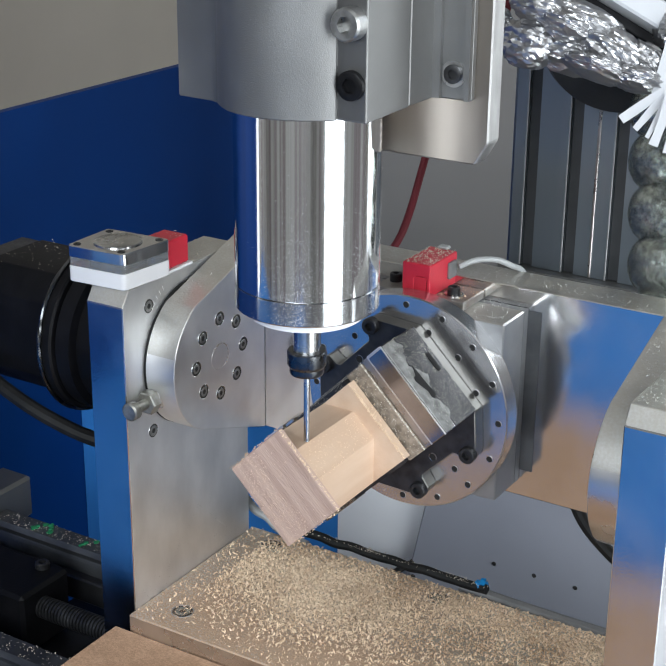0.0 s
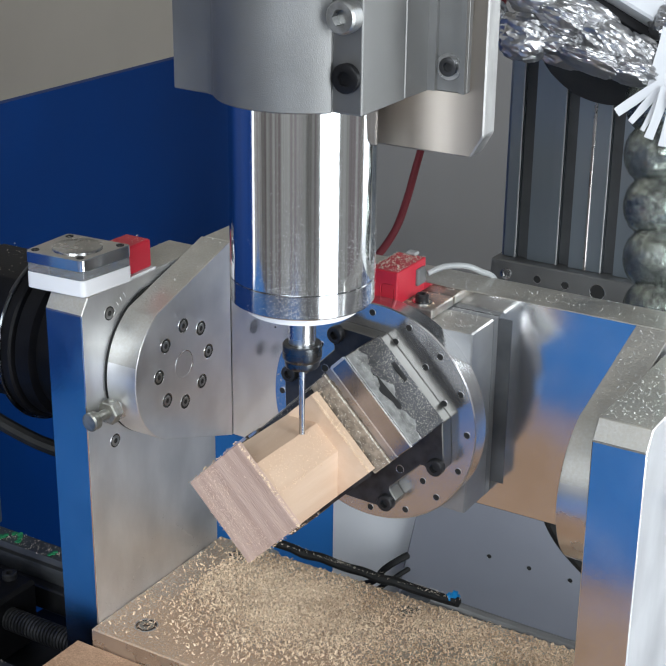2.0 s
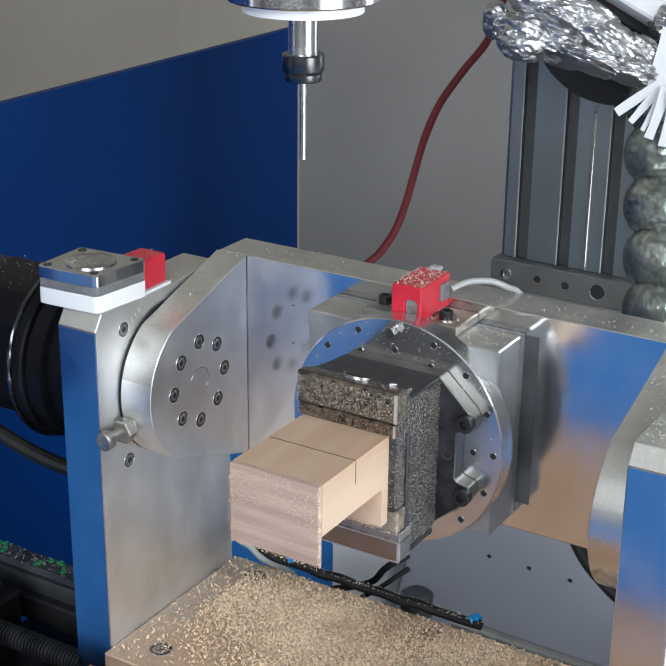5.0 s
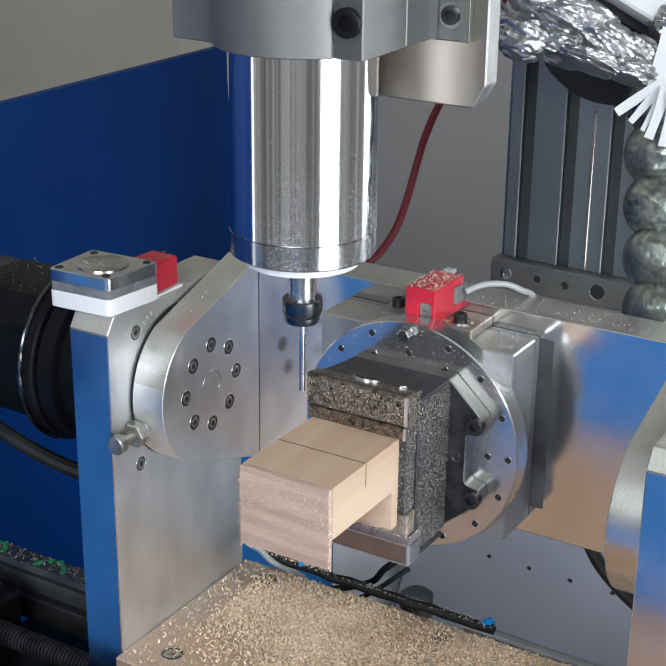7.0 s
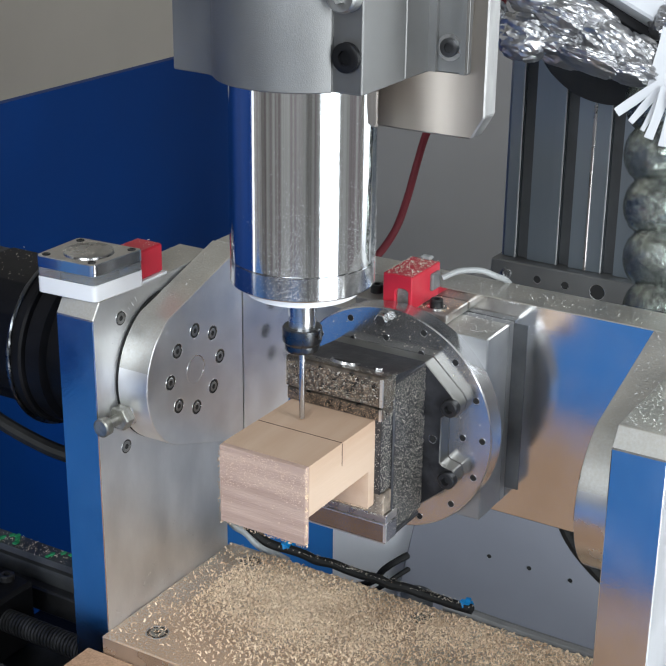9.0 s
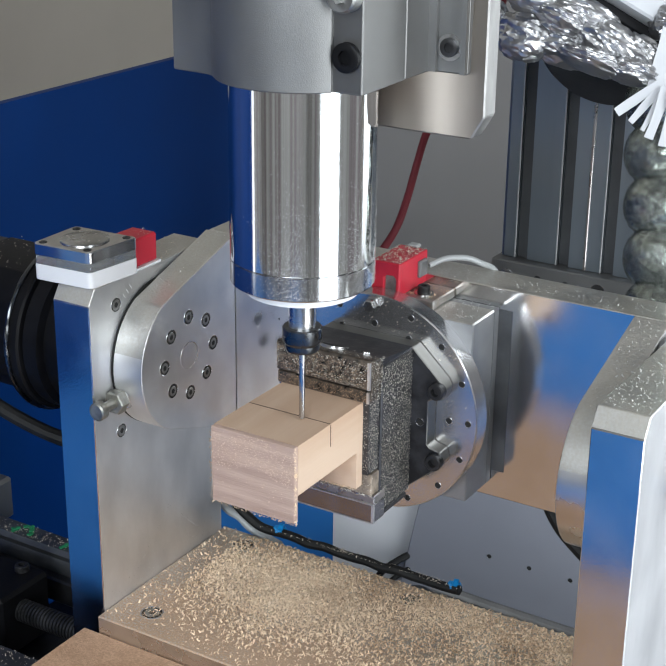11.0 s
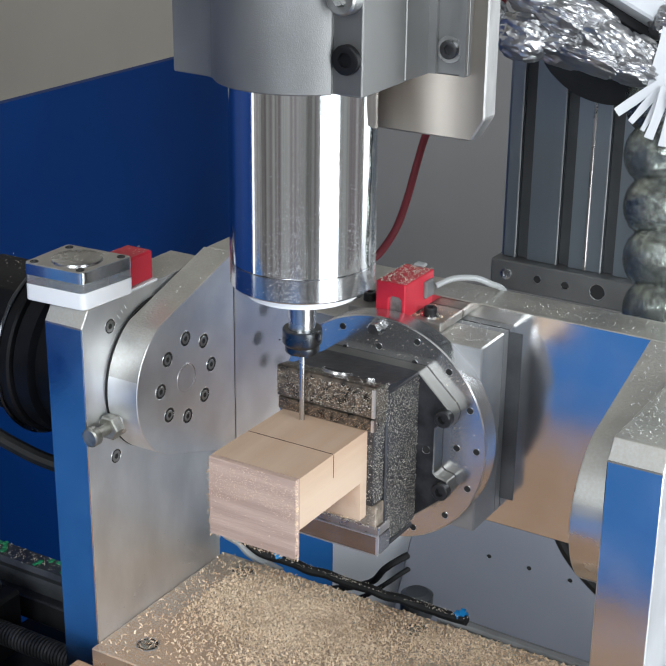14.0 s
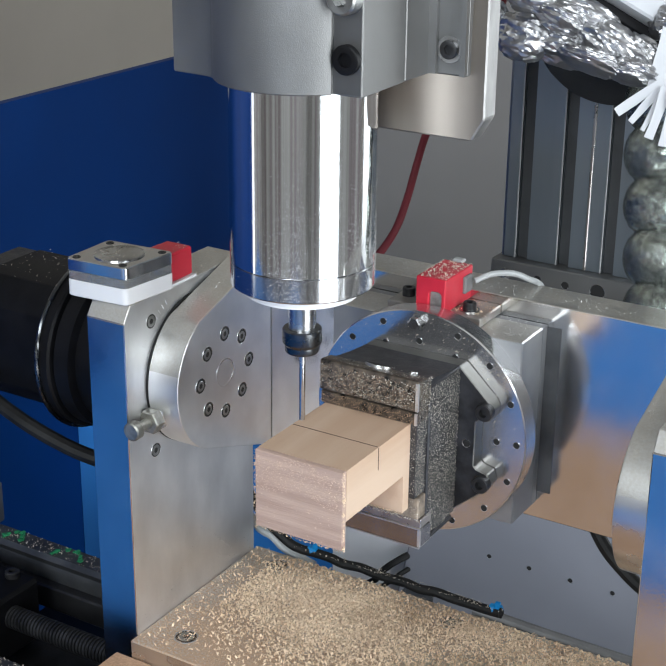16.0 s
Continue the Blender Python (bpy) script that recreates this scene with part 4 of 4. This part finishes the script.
part("jaw_insert", box(JX0, JX1 - 0.0008, VF - 0.0006, -0.0669, -0.0222, -0.0126, 0.0004), M_JAW_DULL, moving, "dusty jaw insert")
part("jaw_rear", box(JX0, JX1, -0.0628, -0.0440, -0.0346, -0.0324, 0.0005), M_VISE, moving)
pad = [(JX0 + 0.0004, VF + 0.0006)] + [(JX0 + 0.0004 + 0.0428 * k / 24, -0.0630 - 0.0022 * math.cos(k * 0.72) + 0.0026 * math.exp(-((k - 12) / 4) ** 2) + 0.0008 * math.sin(k * 2.1)) for k in range(25)] + [(JX1 - 0.0004, VF + 0.0006)]
part("jaw_pad", prism(pad, -0.0354, -0.0349, "z", 0.0002), M_PAD, moving, "dusty silver jaw pad")
bone = [(0.0090, -0.0636), (0.0050, -0.0656)] + arc(0.0030, -0.0662, 0.0018, 80, -100, 6) + [(-0.0030, -0.0652)] + arc(-0.0052, -0.0640, 0.0016, 250, 90, 6) + [(0.0020, -0.0632)]
part("bone_slot", prism(bone, -0.0358, -0.0354, "z"), M_HOLE, moving, "dark slot in the jaw")
part("dark_slot", box(0.0010, 0.0100, -0.0500, -0.0475, -0.0350, -0.0346), M_HOLE, moving)
for x in (-0.0340, 0.0340):
    for z in (-0.0160, 0.0160):
        screw("vise_bolt", vise, (x, FACE - 0.0068, z), (0, -1, 0), 0.0037, 0.0036)
vs = spread(700, (JX0, VU - 0.0001, 0.0268), (JX1 - JX0, 0, 0), (0, 0, 0.0108), (0, -1, 0), 41, 0.3, 0.9)
brown = spread(900, (JX0, VU - 0.0001, 0.0268), (JX1 - JX0, 0, 0), (0, 0, 0.0108), (0, -1, 0), 61, 0.3, 0.9)
brown += spread(700, (JX0, VU + 0.0009, 0.0204), (JX1 - JX0, 0, 0), (0, 0, 0.0046), (0, -1, 0), 62, 0.3, 0.9)
chips("sawdust", fixed, brown, M_MDF_DUST, "brown crumbs on the jaw", 0.00048)
vs += spread(200, (JX0 + 0.038, -0.0753, -0.0110), (0.0038, 0, 0), (0, 0, 0.030), (0, -1, 0), 48, 0.25, 0.7)
vs += spread(900, (JX1 - 0.0016, -0.0750, -0.0115), (0, 0.008, 0), (0, 0, 0.031), (1, 0, 0), 50, 0.25, 0.8)
vs += spread(5000, (JX1 - 0.0003, -0.0665, -0.0320), (0, 0.0245, 0), (0, 0, 0.064), (1, 0, 0), 42, 0.25, 0.8)
vs += spread(420, (JX1, VU + 0.001, 0.021), (0, 0.010, 0), (0, 0, 0.017), (1, 0, 0), 45, 0.25, 0.8)
vs += spread(160, (JX0, VU + 0.0010, 0.0389), (JX1 - JX0, 0, 0), (0, 0.007, -0.0010), (0, 0.13, 1), 43, 0.3, 0.8)
vs += spread(1500, (JX0, -0.0625, -0.0346), (JX1 - JX0, 0, 0), (0, 0.018, 0), (0, 0, -1), 44, 0.25, 0.7)
vs += spread(500, (JX0, VF + 0.004, -0.0354), (JX1 - JX0, 0, 0), (0, 0.006, 0), (0, 0, -1), 46, 0.2, 0.5)
vs += spread(260, (JX0, VF - 0.0006, -0.0222), (JX1 - JX0, 0, 0), (0, 0, 0.009), (0, -1, 0), 47, 0.3, 0.9)
vs += spread(260, (JX0, VF - 0.0006, -0.0226), (JX1 - JX0, 0, 0), (0, 0.0004, 0.0008), (0, -1, -0.6), 49, 0.4, 1.2)
chips("sawdust", body, vs, M_VISE_CHIP, "pale chips clinging to the vise", 0.00062)

work = thing("wooden_workpiece", "pale wooden block milled to a faceted neck, held in the vise", "workpiece", AT_C)
X0, X1, Z0, Z1 = -0.0194, 0.0184, -0.0116, 0.0200
YF, YN, YB, ZB = -0.1258, -0.1232, -0.0800, -0.0166
end = part("end_plate", box(X0, X1, YF, YN, Z0, Z1, 0.0003), M_END, work, "sawn end grain of the block")
neck = [(X0, Z1), (X1, Z1), (X1, -0.0005), (X1 - 0.0100, -0.0103), (X0 + 0.0140, -0.0103), (X0, 0.0035)]
part("neck", prism(neck, YN, YB, "y"), M_WOOD, work, "freshly milled faceted neck")
part("clamped_end", prism([(YB, ZB), (YB, Z1), (-0.0755, Z1), (-0.0755, ZB)], X0, X1, "x"), M_WOOD, work)
part("pencil_line", box(X0 + 0.0002, X1 - 0.0002, -0.1004, -0.1000, Z1 - 0.0002, Z1 + 0.00006), M_PENCIL, work)
part("pencil_line", box(X1 - 0.0002, X1 + 0.00006, -0.1004, -0.1000, Z1 - 0.0095, Z1 - 0.0002), M_PENCIL, work)
fr = []
for o, u, up in (((X0, YF, Z0), (X1 - X0, 0, 0), (0, -0.4, -1)), ((X0, YF, Z0), (0, 0, Z1 - Z0), (-1, -0.4, 0)), ((X1, YF, Z0), (0, 0, Z1 - Z0), (1, -0.3, 0)), ((X0, YB, ZB), (X1 - X0, 0, 0), (0, -0.4, -1))):
    fr += spread(80, o, u, (0, 0.0008, 0), up, 51 + len(fr), 0.4, 1.3)
fr += spread(330, (X0 + 0.013, YN, -0.0103), (X1 - X0 - 0.024, 0, 0), (0, YB - YN, 0), (0, 0, -1), 71, 0.3, 0.8)
fr += spread(50, (X1 - 0.0006, YN, -0.0010), (-0.0094, 0, -0.0092), (0, YB - YN, 0), (0.7, 0, -0.7), 72, 0.2, 0.6)
fr += spread(150, (X0, YB, ZB), (0.0, 0, 0.0), (X1 - X0, 0, 0.0), (0, -1, -0.5), 73, 0.4, 1.0)
crumbs = spread(1100, (X0, YF, Z0), (X1 - X0, 0, 0), (0, 0, Z1 - Z0), (0, -1, 0), 59, 0.2, 0.6, lambda a, b: 0.06 + 0.94 * (0.55 < b + 0.06 * math.sin(9 * a) < 0.97))
fr += spread(160, (X0, YB, ZB), (0, 0.0060, 0), (X1 - X0, 0, 0), (0, -0.3, -1), 60, 0.3, 1.0)
chips("sawdust", end, crumbs, M_CHIP_END, "crumbs on the sawn end", 0.0011)
chips("sawdust", end, fr, M_CHIP_FINE, "frayed wood fibres", 0.0009)

# ---- spindle head ----
SX, SY, SZ = 0.0715, -0.0808, 0.1345
spindle = thing("spindle_head", "bright ground steel milling spindle in an aluminium clamp", "milling spindle", pose(SX, SY, SZ))
RS = 0.0267
part("spindle_nose", lathe([(0.0255, 0.0565), (RS - 0.0004, 0.0567), (RS, 0.0572), (RS, 0.0655), (RS - 0.0004, 0.0657)], 128), M_NOSE, spindle, "steel spindle nose ring")
part("spindle_body", lathe([(RS - 0.0004, 0.0658), (RS - 0.0003, 0.0660), (RS, 0.0662), (RS, 0.20)], 128), M_SPINDLE, spindle, "bright ground steel spindle body")
part("white_ring", lathe([(0.0190, 0.0527), (0.0212, 0.0528), (0.0212, 0.0566)], 64), M_WHITE, spindle, "white plastic ring")
part("spindle_shaft", lathe([(0.0052, 0.0380), (0.0052, 0.0536)], 40), M_STEEL, spindle)
part("collet_nut", lathe([(0.0040, 0.0287), (0.0062, 0.0285), (0.0066, 0.0292), (0.0066, 0.0312), (0.0073, 0.0322), (0.0075, 0.0326), (0.0075, 0.0376), (0.0071, 0.0381), (0.0050, 0.0382)], 48), M_NUT, spindle, "dark collet nut")
cut = bmesh.new()
add_lathe(cut, [(0.0002, 0.0), (0.00115, 0.0002), (0.00115, 0.012), (0.0012, 0.0125), (0.0012, 0.0290)], 20)
part("milling_cutter", cut, M_STEEL, spindle, "slim steel milling cutter")
cl = [(0.0350, -0.0190), (0.0236, -0.0190)] + arc(0.0, 0.0, 0.0318, -40, -142, 26) + [(-0.0290, -0.0180), (-0.0440, -0.0170), (-0.0440, 0.0316), (0.0336, 0.0316), (0.0336, 0.0131), (0.0240, 0.0131), (0.0240, 0.0122), (0.0340, 0.0122)]
clamp = part("clamp", prism(cl, 0.1322, 0.32, "z", 0.0006), M_ALU_CAST, spindle, "dull blasted aluminium clamp")
part("clamp_strip", box(0.0238, 0.0346, -0.01935, -0.0189, 0.1330, 0.32), M_STRIP, clamp, "dark recessed strip with screws")
part("rear_flange", box(-0.0440, 0.0482, 0.0317, 0.0352, 0.1322, 0.32, 0.0006), M_ALU_CAST, spindle, "dull clamp flange")
part("flange_rib", box(0.0336, 0.0366, 0.0296, 0.0318, 0.1326, 0.32), M_ALU_CAST, spindle)
part("flange_rib", box(0.0462, 0.0482, 0.0296, 0.0318, 0.1326, 0.32), M_ALU_CAST, spindle)
carriage = part("carriage_plate", prism([(-0.0440, 0.1085), (0.0490, 0.1085), (0.0540, 0.1170), (0.0540, 0.32), (-0.0440, 0.32)], 0.0354, 0.0446, "y", 0.0006), [M_CARRIAGE, M_EDGE_DULL], spindle, "milled aluminium carriage plate", smooth=8)
for f in carriage.data.polygons:   # sawn edges are duller than the face
    f.material_index = 1 if abs(f.normal.y) < 0.9 else 0
for z, h, mat in ((0.1447, 0.0024, M_BLACK), (0.1650, 0.0058, M_RECESS_SCREW), (0.1850, 0.0024, M_BLACK)):
    screw("clamp_screw", clamp, (0.0296, -0.01935, z), (0, -1, 0), 0.0050 if h < 0.004 else 0.0056, h, mat)
screw("flange_screw", spindle, (0.0412, 0.0317, 0.1415), (0, -1, 0), 0.0034, 0.0018, M_DARK_STEEL)
part("washer", lathe([(0.0048, 0.0), (0.0048, 0.0007)], 28, "z"), M_STEEL, spindle, at=Matrix.Translation((0.0412, 0.0318, 0.1415)) @ turned((0, -1, 0)))
sd = []
rng = random.Random(9)
for k in range(4200):
    a, z = radians(rng.gauss(-66, 13) if rng.random() < 0.4 else rng.gauss(0, 24)), 0.0575 + abs(rng.gauss(0, 0.019))
    if z < 0.13:
        up = (math.cos(a), math.sin(a), 0)
        sd.append((Vector((RS * up[0], RS * up[1], z)), up, rng.uniform(0.2, 0.5)))
chips("sawdust", spindle, sd, M_DROP, "fine dust on the spindle", 0.00075)


# ---- foil-wrapped nozzle, paper strips, hose and cable at the column ----
def crumpled(rx, ry, rz, seed, m, amp=0.12, level=5):
    """A crumpled sheet closed round a lump: sharp raised creases running aslant, hollows between them."""
    bm = bmesh.new()
    bmesh.ops.create_icosphere(bm, subdivisions=level, radius=1.0)
    o = Vector((seed * 3.1, seed * 1.7, seed * 0.9))
    for v in bm.verts:
        n = v.co.normalized()
        q = Vector((n.x * 0.55 + n.y * 0.5, n.y * 1.5 - n.x * 0.35, n.z))
        d = 0.0
        for k, (f, w) in enumerate(((1.2, 1.0), (2.4, 0.8), (5.0, 0.35), (11.0, 0.12))):
            d += w * (0.5 - 2 * abs(noise.noise(q * f + o * (k + 1))))
        r = 1 + amp * d
        v.co = m @ Vector((n.x * rx * r, n.y * ry * r, n.z * rz * r))
    return bm


VIEW = Matrix(((0.8565, 0.187, -0.4806, 0), (0.5161, -0.3103, 0.7975, 0), (0, -0.931, -0.3646, 0), (0, 0, 0, 1)))


def at_view(s, h, d, roll=0):
    """A place s metres to the right, h below and d ahead of the picture's axis, turned with it."""
    return Matrix.Translation(EYE) @ VIEW @ Matrix.Translation((s, h, d)) @ pose(0, 0, 0, 0, 0, roll)


K = 0.62 / 3451
nozzle = thing("dust_nozzle", "black round dust nozzle wrapped in crumpled foil", "dust nozzle")
part("nozzle_ring", lathe([(0.010, -0.004), (0.026, -0.004), (0.030, 0.0), (0.030, 0.006), (0.026, 0.010), (0.010, 0.010)], 48), M_RING, nozzle, "black plastic ring", at=at_view((1440 - 784) * K, (104 - 784) * K, 0.642, 24) @ pose(0, 0, 0, 62, 0, 0))
part("grey_bar", box(-0.030, 0.030, -0.0055, 0.0055, -0.010, 0.010, 0.001), M_PAPER, nozzle, "grey metal bar", at=at_view((1480 - 784) * K, (22 - 784) * K, 0.605, 31))
part("black_edge", box(-0.034, 0.034, -0.0022, 0.0022, -0.008, 0.008, 0.0006), M_BLACK, nozzle, at=at_view((1450 - 784) * K, (58 - 784) * K, 0.612, 31))
lumps = ((1222, 88, 66, 58, 12, 0.612), (1312, 112, 92, 46, 14, 0.612), (1404, 112, 84, 46, 30, 0.602), (1456, 184, 58, 28, 14, 0.598),
         (1262, 14, 92, 44, 16, 0.606), (1345, 48, 96, 38, 24, 0.604), (1478, 138, 56, 40, 38, 0.603), (1372, 160, 84, 26, 20, 0.600), (1302, 62, 66, 34, 22, 0.602), (1160, 40, 30, 44, 0, 0.622), (1540, 70, 44, 44, 20, 0.600))
for k, (x, y, a, b, roll, d) in enumerate(lumps):
    part("foil", crumpled(a * K, b * K, 0.011, k + 1, at_view((x - 784) * K, (y - 784) * K, d, roll), 0.115), M_FOIL, nozzle, "crumpled silver foil", smooth=22)

paper = thing("paper_tassel", "white cut paper strips taped to the nozzle", "paper")
cuts = ((1572, 40, 1546, 205, 46), (1548, 185, 1446, 256, 18), (1550, 195, 1476, 280, 15), (1556, 200, 1502, 300, 13), (1558, 205, 1516, 318, 26), (1570, 215, 1549, 336, 20))
strips = [((x0 + x1) / 2, (y0 + y1) / 2, math.hypot(x1 - x0, y1 - y0), math.degrees(math.atan2(x0 - x1, y1 - y0)), w) for x0, y0, x1, y1, w in cuts]
for k, (x, y, l, a, w) in enumerate(strips):
    bm = bmesh.new()
    rows = []
    for i in range(7):
        t = i / 6 - 0.5
        rows.append([bm.verts.new((sgn * w * K * (0.5 + 0.12 * math.sin(3 * t + k)), t * l * K, 0.0012 * math.sin(4 * t + k) + lift)) for sgn, lift in ((-1, 0), (1, 0), (1, 0.0003), (-1, 0.0003))])
    for p, q in zip(rows, rows[1:]):
        for i in range(4):
            bm.faces.new((p[i], p[(i + 1) % 4], q[(i + 1) % 4], q[i]))
    bm.faces.new(rows[0])
    bm.faces.new(rows[-1][::-1])
    part("paper_strip", bm, M_PAPER, paper, at=at_view((x - 784) * K * 0.955, (y - 784) * K * 0.955, 0.592 - 0.001 * k, a))

hose = thing("dust_hose", "clear ribbed plastic dust hose full of chips", "hose")
prof = []
for k in range(6):
    for i in range(8):
        t = i / 8
        prof.append((0.0165 + 0.0050 * math.sin(math.pi * t) ** 0.7, (k + t) * 0.0225))
prof.append((0.0165, 6 * 0.0225))
part("hose_wall", lathe(prof, 56), M_HOSE, hose, "clear ribbed hose wall", at=at_view((1597 - 784) * K, (560 - 784) * K, 0.632) @ pose(0, 0, 0, 90, 0, 0) @ Matrix.Translation((0, 0, -0.040)))
fill = bmesh.new()
add_lathe(fill, [(r * 0.94, h) for r, h in prof], 40)
for v in fill.verts:
    v.co += 0.0016 * noise.noise(v.co * 240) * Vector((v.co.x, v.co.y, 0)).normalized() + 0.0008 * Vector((noise.noise(v.co * 500), noise.noise(v.co * 460 + Vector((3, 1, 2))), 0))
part("hose_chips", fill, M_HOSE_FILL, hose, "chips inside the hose", smooth=30, at=at_view((1597 - 784) * K, (560 - 784) * K, 0.632) @ pose(0, 0, 0, 90, 0, 0) @ Matrix.Translation((0, 0, -0.040)))

wire = thing("red_cable", "dark red cable hanging behind the spindle", "cable")
W = 0.86 / 3451
part("sheath", tube([tuple((at_view((x - 784) * W, (y - 784) * W, 0.86)).translation) for x, y in ((1180, -20), (1143, 85), (1082, 165), (1030, 240), (997, 315), (975, 390), (955, 465), (930, 535), (895, 590), (865, 617), (820, 650))], 0.0023), M_CABLE_RED, wire, "dark red cable sheath")


def motions():
    table_rows = [
        (0.0, -0.0226, 0.0344), (0.1, -0.0068, 0.0346), (0.2, -0.0132, 0.0334), (0.3, -0.0233, 0.0343), (0.4, -0.0066, 0.0344), (0.5, -0.0198, 0.0335),
        (0.6, -0.0221, 0.0318), (0.7, -0.0083, 0.0315), (0.8, -0.0193, 0.0265), (0.9, -0.0173, 0.0255), (1.0, -0.0057, 0.023), (1.1, -0.0212, 0.023),
        (1.2, -0.0128, 0.0192), (1.3, -0.0088, 0.0201), (1.4, -0.0248, 0.0215), (1.5, -0.0126, 0.0199), (1.6, -0.0139, 0.0202), (1.7, -0.0253, 0.0165),
        (1.8, -0.0123, 0.0187), (1.9, -0.0163, 0.017), (2.0, -0.0239, 0.012), (2.1, -0.0086, 0.0137), (2.2, -0.0173, 0.0114), (2.3, -0.0223, 0.0098),
        (2.4, -0.007, 0.0099), (2.5, -0.0188, 0.0079), (2.6, -0.0187, 0.0056), (2.7, -0.0071, 0.0059), (2.8, -0.0218, 0.0036), (2.9, -0.0161, 0.0025),
        (3.0, -0.0101, 0.0016), (3.1, -0.0249, 0.0004), (3.2, -0.0249, 0.0004), (3.3, -0.0249, 0.0004), (3.4, -0.0249, 0.0004), (3.5, -0.0249, 0.0004),
        (3.6, -0.0249, 0.0004), (3.8, -0.0249, 0.0004), (4.2, -0.0249, 0.0004), (4.6, -0.0249, 0.0004), (5.2, 0.0, 0.0), (6.3, 0, 0),
        (6.8, 0, 0), (7.1, 0, 0), (7.2, -0.0007, 0.0007), (7.3, -0.0061, -0.0005), (7.4, -0.0224, -0.0008), (7.5, -0.0383, -0.001),
        (7.6, -0.0298, 0.0008), (7.7, -0.0133, 0.0011), (7.8, -0.0014, 0.0049), (7.9, -0.0153, 0.0038), (8.0, -0.0324, 0.0048), (8.1, -0.0362, 0.0032),
        (8.2, -0.021, 0.0049), (8.3, -0.0059, 0.0059), (8.4, -0.0086, 0.0081), (8.5, -0.0234, 0.0066), (8.6, -0.0389, 0.0056), (8.7, -0.0274, 0.0064),
        (8.8, -0.0115, 0.007), (8.9, -0.0005, 0.011), (9.0, -0.016, 0.01), (9.1, -0.0335, 0.0083), (9.2, -0.0309, 0.0108), (9.39, -0.001, 0.0118),
        (9.63, -0.036, 0.013), (9.87, -0.001, 0.0148), (10.11, -0.036, 0.016), (10.35, -0.001, 0.0178), (10.59, -0.036, 0.019), (10.83, -0.001, 0.0208),
        (11.07, -0.035, 0.022), (11.3, -0.0007, 0.0237), (11.4, -0.0118, 0.0274), (11.5, -0.0297, 0.0269), (11.6, -0.0334, 0.0262), (11.7, -0.0156, 0.0274),
        (11.8, 0.0011, 0.0282), (11.9, -0.0129, 0.0292), (12.0, -0.0321, 0.0297), (12.1, -0.0316, 0.03), (12.2, -0.0148, 0.0331), (12.3, -0.0012, 0.0359),
        (12.4, -0.0175, 0.0348), (12.5, -0.0354, 0.0345), (12.6, -0.0302, 0.0362), (12.7, -0.0132, 0.0367), (12.8, -0.0034, 0.0396), (12.9, -0.02, 0.0376),
        (13.0, -0.0376, 0.0368), (13.1, -0.0264, 0.0387), (13.2, -0.009, 0.0403), (13.3, -0.0045, 0.0415), (13.4, -0.0228, 0.0411), (13.5, -0.0395, 0.041),
        (13.6, -0.0392, 0.0277), (13.7, -0.0399, 0.01), (13.8, -0.0379, -0.0028), (13.9, -0.0305, -0.0029), (14.0, -0.0137, 0.0), (14.1, -0.0003, 0.0017),
        (14.2, -0.0175, 0.0008), (14.3, -0.0369, 0.0004), (14.4, -0.0284, 0.0017), (14.5, -0.0114, 0.0033), (14.6, -0.0029, 0.0051), (14.7, -0.0214, 0.0046),
        (14.8, -0.0393, 0.0045), (14.9, -0.0245, 0.0042), (15.0, -0.0097, 0.0082), (15.1, -0.0068, 0.0101), (15.2, -0.0239, 0.0079), (15.3, -0.0409, 0.0085),
        (15.4, -0.0251, 0.0112), (15.5, -0.0064, 0.0111), (15.6, -0.0085, 0.0114), (15.7, -0.0255, 0.0094), (15.8, -0.0407, 0.0146), (15.9, -0.0225, 0.0146),
        (16.0, -0.0028, 0.0141),
    ]
    walk(table, [(t, pose(x, y, 0)) for t, x, y in table_rows])
    walk(slide, [(t, pose(0, y, 0)) for t, x, y in table_rows])
    turns = [(0, 135), (3.78, 135), (3.9, 120), (4.0, 104), (4.1, 88.4), (4.2, 70.6), (4.3, 52), (4.4, 34), (4.5, 17), (4.6, 5), (4.7, 0), (8, 0), (16, 0)]

    def turn(t):
        for (a, p), (b, q) in zip(turns, turns[1:]):
            if a <= t <= b:
                return p + (q - p) * (t - a) / (b - a)

    def where(t):
        for (a, x, y), (b, u, v) in zip(table_rows, table_rows[1:]):
            if a <= t <= b:
                k = (t - a) / (b - a)
                return x + (u - x) * k, y + (v - y) * k

    walk(platter, [(t, pose(CX, FACE + 0.0088, CZ, 0, -a, 0)) for t, a in turns])
    times = sorted({t for t, _, _ in table_rows} | {t for t, _ in turns})
    rows = []
    for t in times:
        x, y = where(t)
        rows.append((t, pose(CX + x, y, CZ, 0, -turn(t), 0)))
    walk(vise, rows)
    walk(work, rows)
    lever_rows = [(0, pose(0.0933, -0.0234, 0.1644)), (4.55, pose(0.0933, -0.0234, 0.1644)), (4.7, pose(0.0933, -0.0080, 0.1644)), (16, pose(0.0933, -0.0080, 0.1644))]
    walk(lever, lever_rows)
    lifts = [(0, -0.0061), (3.08, -0.0061), (3.2, 0.0033), (3.3, 0.0225), (3.4, 0.0395), (3.5, 0.0553), (3.6, 0.0721), (3.7, 0.0880), (3.8, 0.1010), (3.9, 0.1036), (4.2, 0.1036), (4.95, 0.1036), (5.1, 0.0985),
             (6.3, 0.0435), (6.5, 0.0347), (7.0, 0.0120), (7.2, 0.0026), (7.3, 0.0007), (9.2, 0.0007), (13.55, 0.0007), (13.75, 0.0), (16, 0.0)]
    walk(spindle, [(t, pose(SX, SY, SZ + d)) for t, d in lifts])


motions()
